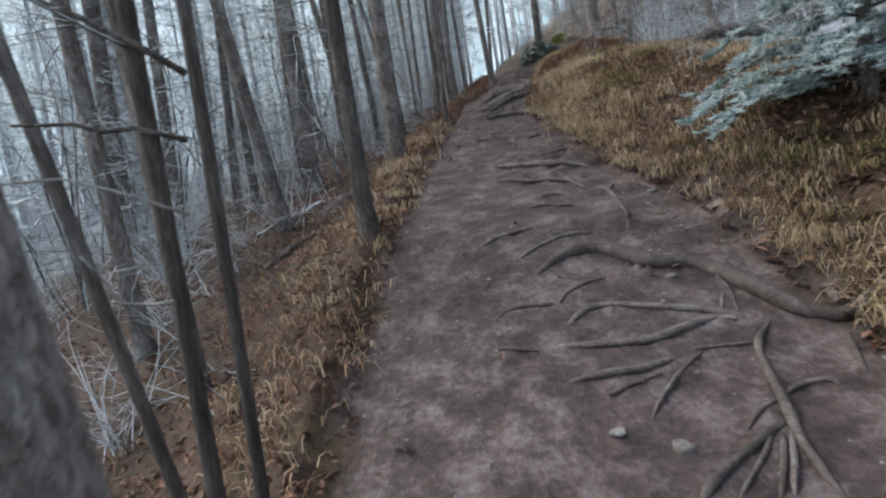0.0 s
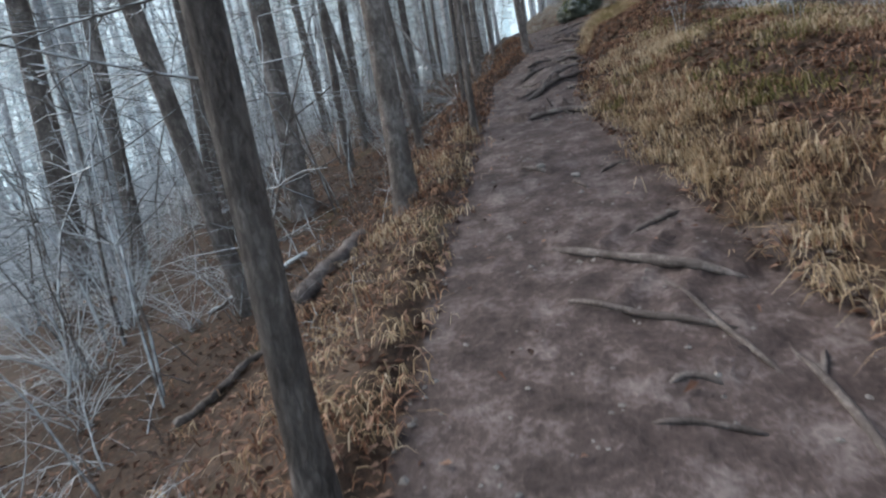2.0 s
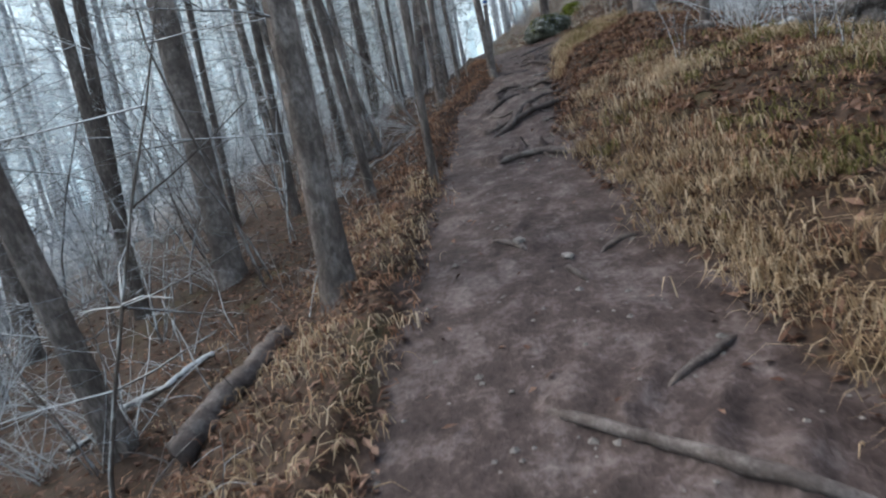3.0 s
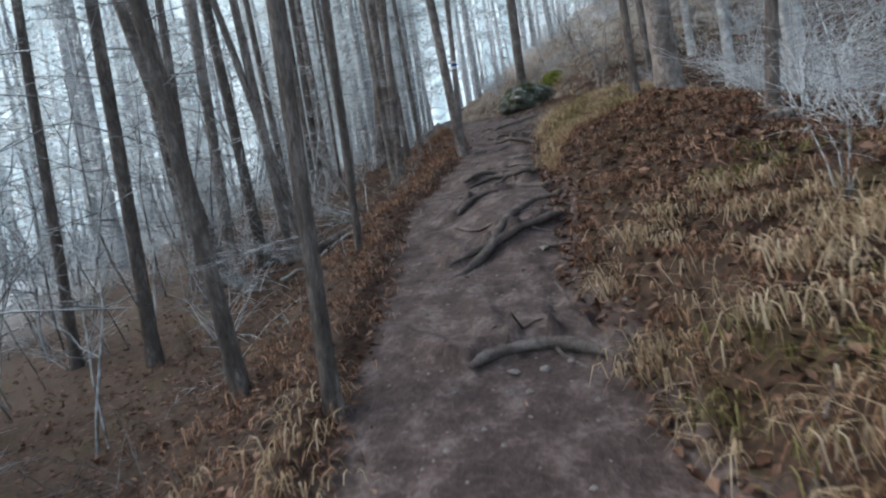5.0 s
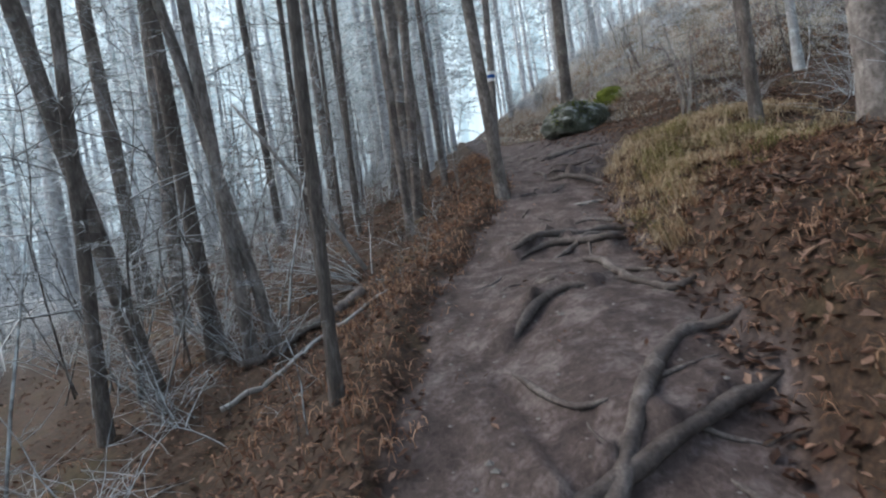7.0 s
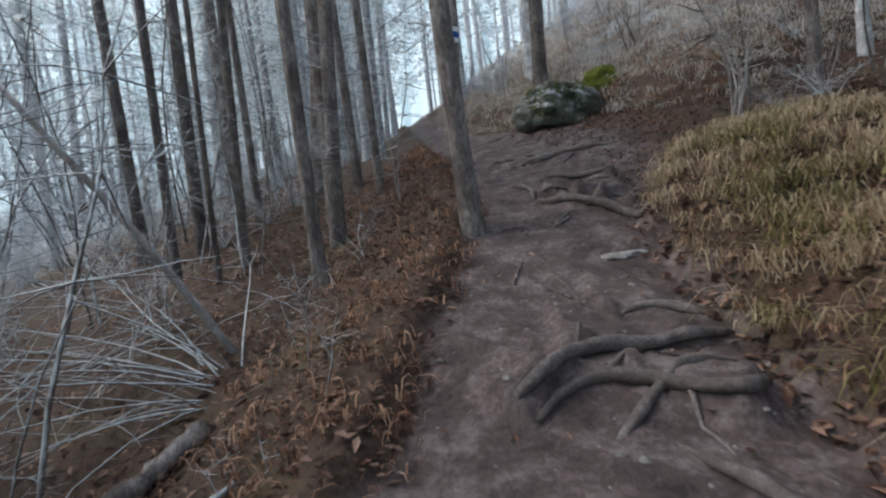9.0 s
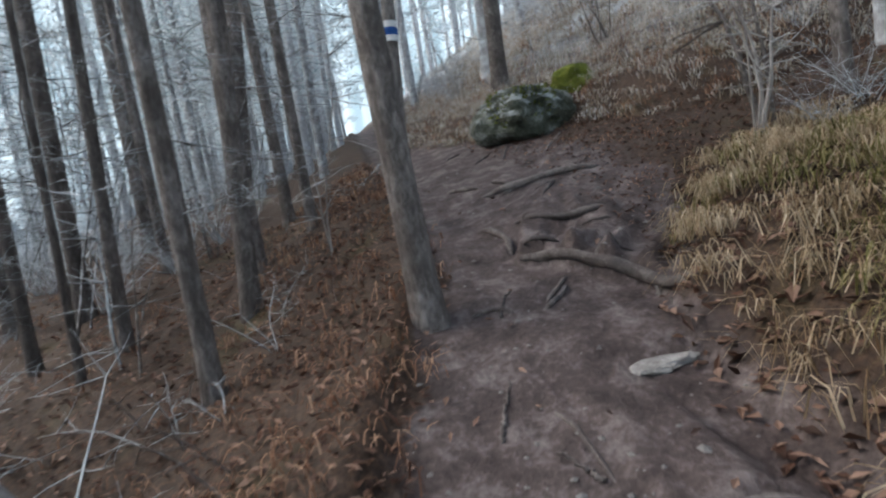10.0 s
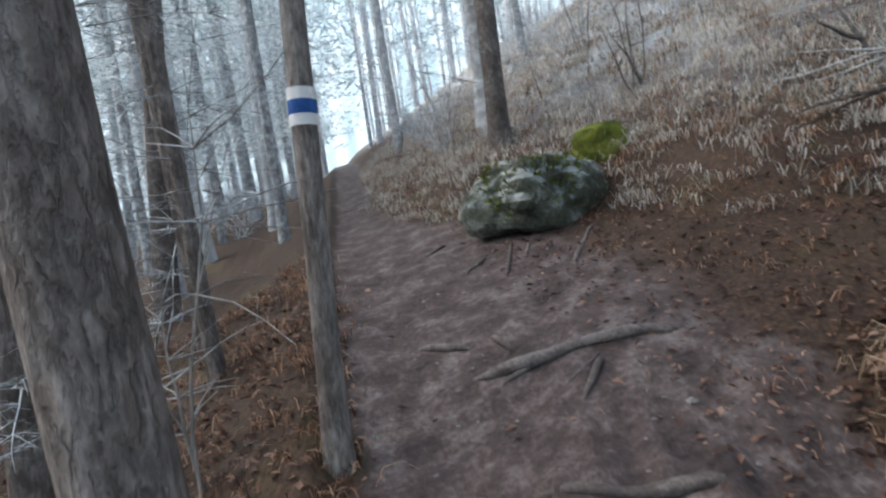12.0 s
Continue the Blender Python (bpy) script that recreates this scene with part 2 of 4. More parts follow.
def lie(px, py):
    """Height of the ground, and how far a place lies off the trodden path."""
    px, py = np.asarray(px, float), np.asarray(py, float)
    z = np.interp(py, [r[0] for r in RISE], [r[1] for r in RISE])
    dl = away(px, py, EDGE_L, (-300, 15))
    dr = away(px, py, EDGE_R, (300, -60))
    db = away(px, py, EDGE_B, (90, 90))
    low = np.maximum(dl, 0)
    z = z + 0.10 * ease(low / 0.2) - 0.52 * np.clip(low - 0.15, 0, 1.25) - 0.17 * np.clip(low - 1.4, 0, 22) - 0.05 * np.maximum(low - 23, 0)
    up, tall = np.maximum(dr + 0.1, 0), 1 - 0.8 * ease((py - 15.2) / 2.0)
    z = z + (0.42 * ease(up / 0.42) + 0.33 * np.clip(up - 0.2, 0, 1) - 0.15 * np.clip(up - 1.3, 0, 2.7)) * tall + 0.26 * np.clip(up - 4.5, 0, 16) * tall
    z = z + 0.22 * np.exp(-(((py - 11.7) / 1.2) ** 2)) * ease((px - 1.0) / 0.8)
    z = z + 0.2 * np.clip(px - 2.5, 0, 6) * ease((py - 15.5) / 2)
    top = np.maximum(db, 0)
    z = z + 0.22 * ease(top / 0.5) + 0.27 * np.minimum(top, 16) + 0.15 * np.clip(px - 5, 0, 15) * ease(top / 2)
    return z, np.maximum(np.maximum(dl, dr), db)


ROOTS = []
# where the walk begins
ROOTS += [
    (0.042, 0.0, [(0.50, 3.02), (0.73, 3.17), (0.94, 3.17), (1.17, 2.84), (1.35, 2.88), (1.46, 2.68), (1.53, 2.50), (1.58, 2.32), (1.66, 2.24), (1.94, 2.21)]),
    (0.02, 0.0, [(0.56, 2.50), (0.67, 2.62), (0.82, 2.61), (0.99, 2.52), (1.16, 2.46), (1.33, 2.41)]),
    (0.022, 0.0, [(0.47, 2.36), (0.65, 2.30), (0.83, 2.27), (1.03, 2.30), (1.28, 2.39)]),
    (0.018, 0.0, [(0.19, 2.62), (0.30, 2.73), (0.54, 2.68)]),
    (0.013, 0.0, [(0.53, 2.61), (0.58, 2.75), (0.73, 2.82), (0.88, 2.87)]),
    (0.02, 0.0, [(0.44, 2.11), (0.59, 2.10), (0.72, 2.10), (0.84, 2.11), (0.97, 2.16)]),
    (0.011, 0.0, [(0.70, 1.81), (0.79, 1.93), (0.92, 2.05), (1.09, 2.17)]),
    (0.022, 0.0, [(1.45, 2.28), (1.33, 2.19), (1.28, 2.08), (1.22, 1.83), (1.17, 1.70), (1.12, 1.56), (1.11, 1.43), (1.10, 1.32)]),
    (0.02, 0.0, [(1.15, 1.69), (0.99, 1.60), (0.87, 1.54), (0.77, 1.47), (0.69, 1.40)]),
    (0.016, 0.0, [(1.22, 1.83), (1.34, 1.89), (1.44, 1.90), (1.47, 1.84)]),
]
# where the walk begins
ROOTS += [
    (0.011, 0.0, [(1.31, 2.17), (1.14, 2.16), (1.02, 2.18)]),
    (0.011, 0.0, [(1.22, 1.81), (1.11, 1.80), (1.00, 1.68)]),
    (0.012, 0.0, [(1.15, 1.67), (1.07, 1.52), (0.97, 1.37)]),
    (0.01, 0.0, [(1.10, 1.69), (0.99, 1.54), (0.87, 1.46), (0.80, 1.38)]),
    (0.011, 0.0, [(1.09, 1.62), (1.01, 1.48), (0.92, 1.36)]),
    (0.018, 0.0, [(0.23, 3.39), (0.39, 3.48), (0.63, 3.50)]),
    (0.015, 0.0, [(0.41, 3.17), (0.58, 3.28), (0.83, 3.38), (0.97, 3.35)]),
    (0.01, 0.0, [(1.71, 2.15), (1.65, 2.02), (1.60, 1.88)]),
    (0.011, 0.0, [(1.31, 2.44), (1.38, 2.55)]),
    (0.011, 0.0, [(0.15, 2.40), (0.37, 2.32)]),
]
# on the first rise
ROOTS += [
    (0.026, 0.05, [(0.54, 5.34), (0.75, 5.15), (0.96, 4.97), (1.15, 4.79), (1.37, 4.69)]),
    (0.02, 0.04, [(0.50, 4.77), (0.71, 4.60), (0.93, 4.44), (1.14, 4.33)]),
    (0.016, 0.0, [(1.00, 4.81), (1.05, 4.48), (1.14, 4.13), (1.18, 3.98)]),
    (0.018, 0.0, [(1.27, 4.21), (1.28, 3.94), (1.26, 3.66), (1.24, 3.45), (1.18, 3.32)]),
    (0.014, 0.0, [(1.38, 4.15), (1.27, 3.98)]),
    (0.012, 0.0, [(1.43, 3.66), (1.43, 3.51), (1.47, 3.42)]),
    (0.016, 0.03, [(0.76, 4.08), (0.87, 4.12), (0.94, 4.03)]),
    (0.016, 0.0, [(0.63, 3.91), (0.80, 3.88), (0.98, 3.79)]),
    (0.012, 0.0, [(1.54, 4.03), (1.60, 3.81)]),
]
# below the ledge
ROOTS += [
    (0.02, 0.0, [(0.98, 5.30), (1.10, 5.38), (1.23, 5.44), (1.37, 5.53)]),
    (0.02, 0.05, [(0.56, 6.95), (0.66, 6.89), (0.75, 6.70)]),
    (0.018, 0.0, [(1.13, 6.51), (1.27, 6.64), (1.40, 6.62)]),
    (0.018, 0.0, [(0.90, 6.42), (0.94, 6.33), (0.97, 6.21)]),
]
# one thick step
ROOTS += [
    (0.033, 0.12, [(0.90, 8.83), (1.00, 8.90), (1.15, 8.90), (1.34, 8.86), (1.48, 8.80), (1.59, 8.65)]),
]
# the crossing roots half way
ROOTS += [
    (0.036, 0.0, [(0.90, 10.19), (1.10, 10.32), (1.31, 10.54), (1.54, 10.85), (1.80, 11.21), (2.03, 11.40), (2.28, 11.34)]),
    (0.034, 0.08, [(0.97, 10.52), (1.15, 10.54), (1.37, 10.63), (1.63, 10.69), (1.89, 10.84), (2.15, 10.89)]),
    (0.018, 0.0, [(1.14, 11.61), (1.23, 11.28), (1.39, 10.99), (1.53, 10.96)]),
    (0.03, 0.08, [(1.23, 11.92), (1.46, 12.24), (1.66, 12.37), (1.82, 12.27)]),
    (0.026, 0.0, [(2.02, 12.46), (2.12, 12.14), (2.21, 11.85), (2.38, 11.95)]),
    (0.02, 0.0, [(2.19, 12.81), (2.36, 12.51), (2.36, 12.12)]),
]
# the crossing roots half way
ROOTS += [
    (0.032, 0.08, [(1.62, 13.69), (1.85, 13.87), (2.10, 13.80), (2.37, 13.41), (2.56, 13.60)]),
    (0.024, 0.03, [(1.52, 12.68), (1.67, 12.61)]),
    (0.025, 0.05, [(2.31, 14.35), (2.60, 14.36), (2.69, 14.20)]),
    (0.016, 0.0, [(1.71, 10.55), (1.79, 10.35), (1.93, 10.28)]),
    (0.012, 0.0, [(1.63, 9.81), (1.61, 9.57), (1.59, 9.37)]),
]
# by the tussocks
ROOTS += [
    (0.036, 0.06, [(1.56, 13.76), (1.75, 13.86), (2.01, 14.02), (2.27, 14.04), (2.54, 14.03), (2.75, 14.08)]),
    (0.026, 0.0, [(1.87, 13.49), (2.10, 13.66), (2.34, 13.77), (2.61, 13.83)]),
    (0.031, 0.0, [(2.05, 13.41), (2.10, 13.23), (2.16, 13.06), (2.13, 12.85), (2.12, 12.65), (2.14, 12.48), (2.12, 12.31)]),
    (0.03, 0.0, [(1.54, 12.77), (1.57, 12.61), (1.64, 12.40)]),
    (0.01, 0.0, [(1.11, 12.95), (1.23, 13.05), (1.34, 13.15), (1.38, 13.27)]),
    (0.01, 0.0, [(1.27, 12.78), (1.36, 12.88), (1.47, 12.87)]),
]
# the long root and those past it
ROOTS += [
    (0.036, 0.12, [(2.56, 16.28), (2.68, 16.22), (2.79, 16.04), (2.94, 15.88), (3.10, 15.74), (3.13, 15.44), (3.08, 15.13)]),
    (0.025, 0.03, [(2.51, 16.92), (2.60, 16.80), (2.61, 16.59), (2.55, 16.41)]),
    (0.025, 0.04, [(2.73, 16.78), (2.94, 16.65), (3.16, 16.58), (3.38, 16.50)]),
    (0.02, 0.04, [(3.08, 16.44), (3.29, 16.37)]),
    (0.03, 0.03, [(2.75, 17.61), (2.98, 17.51), (3.28, 17.47), (3.52, 17.41), (3.75, 17.33)]),
]
# the long root and those past it
ROOTS += [
    (0.022, 0.02, [(2.58, 18.11), (2.84, 17.87)]),
    (0.018, 0.0, [(2.97, 17.92), (3.00, 17.61)]),
    (0.011, 0.0, [(2.15, 14.97), (2.19, 14.88), (2.18, 14.73), (2.18, 14.59)]),
    (0.018, 0.0, [(2.43, 15.67), (2.59, 15.77), (2.66, 15.87)]),
    (0.018, 0.03, [(2.06, 15.76), (2.23, 15.81), (2.28, 15.70)]),
    (0.016, 0.0, [(3.23, 15.86), (3.37, 15.85), (3.35, 15.61)]),
]
# by the painted tree
ROOTS += [
    (0.018, 0.0, [(3.11, 17.12), (3.25, 17.26), (3.33, 17.33)]),
    (0.014, 0.0, [(2.87, 17.48), (3.05, 17.50)]),
    (0.018, 0.0, [(2.60, 16.29), (2.71, 16.24), (2.81, 16.21)]),
    (0.014, 0.0, [(2.49, 15.76), (2.60, 15.85), (2.70, 15.94)]),
]
# under the boulder
ROOTS += [
    (0.018, 0.0, [(3.01, 19.81), (3.25, 19.89)]),
    (0.018, 0.0, [(3.15, 19.02), (3.40, 19.19)]),
    (0.018, 0.0, [(3.34, 18.60), (3.69, 19.35)]),
    (0.016, 0.0, [(3.76, 18.43), (4.26, 19.00)]),
    (0.014, 0.0, [(3.60, 18.86), (3.75, 19.13)]),
    (0.011, 0.0, [(3.08, 17.24), (3.28, 17.33), (3.35, 17.38)]),
    (0.02, 0.0, [(2.56, 24.00), (2.87, 23.85)]),
]

# pines that stand nearest: x, y, radius, lean east, lean north
TREES = []
TREES += [
    (-0.68, 1.38, 0.022, 0.085, -0.097),
    (-0.85, 1.44, 0.029, 0.080, -0.100),
    (-1.13, 1.76, 0.029, -0.057, -0.154),
    (-1.62, 3.00, 0.062, 0.010, -0.030),
    (-2.46, 3.94, 0.077, -0.013, -0.008),
    (-0.54, 3.65, 0.068, 0.003, 0.001),
    (-1.96, 6.56, 0.090, -0.096, -0.068),
    (-0.47, 6.85, 0.114, 0.025, 0.006),
    (0.24, 8.64, 0.044, 0.040, 0.010),
    (-3.18, 9.24, 0.077, 0.016, 0.009),
    (-2.18, 9.38, 0.165, 0.010, 0.004),
    (-4.64, 9.40, 0.112, 0.059, 0.034),
    (-5.77, 9.68, 0.183, 0.040, 0.028),
    (-0.49, 9.63, 0.061, -0.064, -0.026),
    (4.08, 10.91, 0.060, 0.085, -0.071),
    (-4.01, 10.59, 0.091, 0.081, 0.049),
]
TREES += [
    (-1.89, 13.08, 0.061, 0.031, 0.018),
    (-0.72, 13.97, 0.061, -0.170, -0.046),
    (0.19, 11.79, 0.042, 0.044, 0.008),
    (-1.92, 11.60, 0.074, 0.026, 0.015),
    (3.85, 12.20, 0.150, 0.010, 0.000),
    (-0.95, 13.90, 0.071, -0.028, -0.016),
    (-1.87, 13.88, 0.094, -0.137, -0.108),
    (-1.43, 14.29, 0.088, -0.037, -0.021),
    (-2.27, 15.52, 0.102, 0.035, 0.013),
    (1.85, 15.80, 0.088, -0.036, 0.007),
    (0.61, 16.44, 0.070, -0.010, -0.002),
    (5.93, 16.96, 0.076, -0.002, 0.003),
    (2.05, 17.28, 0.061, 0.066, 0.002),
    (-3.57, 17.34, 0.130, -0.047, -0.022),
    (-0.47, 17.39, 0.034, 0.028, 0.012),
    (0.73, 17.60, 0.087, 0.069, 0.010),
    (-1.11, 18.13, 0.058, 0.012, 0.004),
]
TREES += [
    (0.69, 18.76, 0.111, 0.005, 0.001),
    (1.30, 19.01, 0.064, -0.009, -0.001),
    (-1.12, 19.32, 0.094, 0.012, 0.003),
    (-2.02, 19.78, 0.091, -0.028, -0.011),
    (-0.49, 20.17, 0.066, -0.007, -0.001),
    (1.01, 20.22, 0.081, -0.020, -0.004),
    (4.43, 21.33, 0.142, 0.030, -0.011),
    (0.25, 21.99, 0.156, 0.102, -0.000),
    (-1.37, 22.85, 0.139, 0.019, 0.004),
    (0.65, 29.91, 0.191, -0.007, -0.001),
    (-0.28, 17.80, 0.056, 0.031, 0.011),
    (-3.13, 12.38, 0.063, 0.031, 0.022),
    (4.58, 14.73, 0.069, 0.012, -0.006),
]

# ---- helpers for building ----
def mesh_of(name, verts, faces, material, smooth=True):
    me = bpy.data.meshes.new(name)
    me.from_pydata([tuple(v) for v in verts], [], faces)
    me.materials.append(material)
    if smooth:
        me.polygons.foreach_set("use_smooth", [True] * len(me.polygons))
    me.update()
    return me


def part(name, me, parent, label="", m=None):
    ob = new(name, me)
    ob.parent = parent
    if m is not None:
        ob.matrix_basis = m
    return tagged(ob, label) if label else ob


def height(x, y):
    return float(relief(np.array([x]), np.array([y]))[0])


def tube(points, radii, sides=6, lump=0.0, rng=random, cap=True):
    """Verts and faces of a bent, tapering, slightly lumpy round limb."""
    pts = [Vector(p) for p in points]
    verts, faces, side = [], [], None
    for i, p in enumerate(pts):
        way = (pts[min(i + 1, len(pts) - 1)] - pts[max(i - 1, 0)]).normalized()
        if side is None:
            side = way.orthogonal().normalized()
        side = (side - way * side.dot(way)).normalized()
        other = way.cross(side)
        for k in range(sides):
            a = 2 * math.pi * k / sides
            r = radii[i] * (1 + rng.uniform(-lump, lump))
            verts.append(p + (side * math.cos(a) + other * math.sin(a)) * r)
    for i in range(len(pts) - 1):
        for k in range(sides):
            q = (k + 1) % sides
            faces.append((i * sides + k, i * sides + q, (i + 1) * sides + q, (i + 1) * sides + k))
    if cap:
        faces.append(tuple(range(sides - 1, -1, -1)))
        faces.append(tuple((len(pts) - 1) * sides + k for k in range(sides)))
    return verts, faces


def joined(pieces):
    verts, faces = [], []
    for v, f in pieces:
        n = len(verts)
        verts += v
        faces += [tuple(i + n for i in q) for q in f]
    return verts, faces


def waves(x, y, size, seed, count=7):
    r = np.random.RandomState(seed)
    out = 0
    for _ in range(count):
        a, k, ph = r.uniform(0, 6.283), r.uniform(0.6, 1.5) * 6.283 / size, r.uniform(0, 6.283)
        out = out + np.sin((x * math.cos(a) + y * math.sin(a)) * k + ph + 1.3 * np.sin((y * math.cos(a) - x * math.sin(a)) * k * 0.7 + ph))
    return out / count


def relief(x, y):
    """Height of the ground with its bumps and the soil that the roots hold back."""
    x, y = np.asarray(x, float), np.asarray(y, float)
    z, off = lie(x, y)
    for radius, step, line in ROOTS:
        if step:
            for (ax, ay), (bx, by) in zip(line, line[1:]):
                dx, dy = bx - ax, by - ay
                long = math.hypot(dx, dy)
                u = ((x - ax) * dx + (y - ay) * dy) / (long * long)
                d = ((y - ay) * dx - (x - ax) * dy) / long * (1 if dx >= 0 else -1)
                inside = ease((u + 0.25) / 0.25) * ease((1.25 - u) / 0.25)
                z = np.maximum(z, lie_cache(z, step, d, inside))
    wild = ease(off / 0.5)
    z = z + (0.012 + 0.035 * wild) * waves(x, y, 0.7, 3) + (0.016 + 0.008 * wild) * waves(x, y, 0.23, 5) + 0.010 * waves(x, y, 0.11, 8)
    return z + 0.10 * wild * waves(x, y, 3.1, 11) * ease(off / 2.5)


def lie_cache(z, step, d, inside):
    return z + step * inside * ease((d + 0.02) / 0.05) * np.exp(-np.maximum(d, 0) / 0.45) * 1.05


# ---- the ground ----
def spaced(fine_from, fine_to, step, far_low, far_high, growth=1.09):
    inner = list(np.arange(fine_from, fine_to, step))
    low, high, s = [inner[0]], [inner[-1]], step
    while low[-1] > far_low:
        s *= growth
        low.append(low[-1] - s)
    s = step
    while high[-1] < far_high:
        s *= growth
        high.append(high[-1] + s)
    return np.array(low[:0:-1] + inner + high[1:])


gx, gy = spaced(-1.3, 4.0, 0.035, -300, 300), spaced(1.0, 20.0, 0.045, -200, 400)
XX, YY = np.meshgrid(gx, gy)
ZZ = relief(XX, YY)
OFF = lie(XX, YY)[1]
nx, ny = len(gx), len(gy)
idx = np.arange(nx * ny).reshape(ny, nx)
quads = np.stack([idx[:-1, :-1], idx[:-1, 1:], idx[1:, 1:], idx[1:, :-1]], -1).reshape(-1, 4)
me = bpy.data.meshes.new("ground")
me.from_pydata(np.stack([XX, YY, ZZ], -1).reshape(-1, 3).tolist(), [], quads.tolist())
me.polygons.foreach_set("use_smooth", [True] * len(me.polygons))
me.materials.append(GROUND)
# Grows with distance off the path: painted haze on the ground.
rimed = me.attributes.new("rimed", "FLOAT", "POINT")
rimed.data.foreach_set("value", np.maximum(ease((away(XX, YY, EDGE_L, (-300, 15)) - 5) / 8), np.maximum(ease((away(XX, YY, EDGE_B, (90, 90)) - 0.5) / 3.5), 0.8 * ease((away(XX, YY, EDGE_R, (300, -60)) - 1.8) / 3))).ravel().astype(np.float32))
SIDE = 1 - 0.8 * ease((YY - 15.4) / 1.2) * ease((XX - np.interp(YY, [e[1] for e in EDGE_L], [e[0] for e in EDGE_L]) - 1.35 - 0.25 * waves(XX, YY, 1.3, 61)) / 0.9)
trod = me.attributes.new("trodden", "FLOAT", "POINT")
trod.data.foreach_set("value", (1 - ease((OFF.ravel() + 0.12 + 0.14 * waves(XX, YY, 0.8, 21).ravel()) / 0.28)).astype(np.float32) * SIDE.ravel().astype(np.float32))
tagged(new("ground", me), "sloping forest floor with a trodden muddy footpath", "ground", kind="structure")


# ---- roots across the path ----
def tree_root(radius, line, seed):
    rng = random.Random(seed)
    pts, rad = [], []
    dense = []
    for (ax, ay), (bx, by) in zip(line, line[1:]):
        n = max(3, int(math.hypot(bx - ax, by - ay) / 0.05))
        dense += [(ax + (bx - ax) * k / n, ay + (by - ay) * k / n) for k in range(n)]
    dense.append(line[-1])
    sm = np.array(dense)
    for _ in range(4):
        sm[1:-1] = (sm[:-2] + 2 * sm[1:-1] + sm[2:]) / 4
    z = relief(sm[:, 0], sm[:, 1])
    for _ in range(6):
        z[1:-1] = (z[:-2] + 2 * z[1:-1] + z[2:]) / 4
    total = len(sm)
    for k in range(total):
        u = k / (total - 1)
        ends = min(1, 0.45 + 2.2 * min(u, 1 - u) * 1.4)
        r = radius * ends * (1 + 0.14 * math.sin(k * 0.55 + seed) + rng.uniform(-0.05, 0.05))
        sink = (1 - ends) * radius * 1.3
        pts.append((sm[k, 0] + rng.uniform(-1, 1) * radius * 0.12, sm[k, 1] + rng.uniform(-1, 1) * radius * 0.12, z[k] + r * 0.55 - sink))
        rad.append(r)
    v, f = tube(pts, rad, 9, 0.09, rng)
    ob = new("tree_root", mesh_of("tree_root", v, f, ROOT))
    for at, side in ((0.35, 1), (0.62, -1)) if radius > 0.033 else ():
        k = int(at * (total - 1))
        way = Vector((sm[min(k + 3, total - 1), 0] - sm[k - 3, 0], sm[min(k + 3, total - 1), 1] - sm[k - 3, 1], 0)).normalized()
        out = (way * 0.75 + Vector((-way.y, way.x, 0)) * side * 0.65).normalized()
        tip = [(sm[k, 0] + out.x * 0.07 * j + rng.uniform(-0.01, 0.01), sm[k, 1] + out.y * 0.07 * j + rng.uniform(-0.01, 0.01)) for j in range(6)]
        tz = relief(np.array([p[0] for p in tip]), np.array([p[1] for p in tip]))
        v, f = tube([(p[0], p[1], z0 + radius * 0.3 * (1 - j / 4)) for j, (p, z0) in enumerate(zip(tip, tz))], [radius * (0.42 - 0.06 * j) for j in range(6)], 6, 0.08, rng)
        part("rootlet", mesh_of("rootlet", v, f, ROOT), ob)
    size = "thick" if radius > 0.033 else "thin" if radius < 0.021 else "weathered"
    return tagged(ob, f"{size} grey-brown bare tree root crossing the trodden soil", "root", "roots across the path")


for k, (radius, step, line) in enumerate(ROOTS):
    tree_root(radius * (1.05 if radius > 0.024 else 0.9), line, k)


# ---- stones ----
def rock(name, x, y, size, material, seed, label, sink=0.3, turn=0.0, levels=3, rough=0.22):
    bm = bmesh.new()
    bmesh.ops.create_icosphere(bm, subdivisions=levels, radius=1)
    for v in bm.verts:
        p = v.co.copy()
        n = noise.noise(p * 1.1 + Vector((seed, 0, 0))) * 1.4 + noise.noise(p * 2.7 + Vector((0, seed, 0))) * 0.7 + noise.noise(p * 6 + Vector((0, 0, seed))) * 0.25
        p *= 1 + rough * n
        p.z = max(min(p.z, 0.72), -0.8)
        v.co = Vector((p.x * size[0], p.y * size[1], p.z * size[2]))
    me = bpy.data.meshes.new(name)
    bm.to_mesh(me)
    bm.free()
    me.materials.append(material)
    ob = new(name, me)
    ob.matrix_world = pose(x, y, height(x, y) + size[2] * (0.72 - sink), 0, 0, turn)
    return tagged(ob, label, "rock") if label else ob


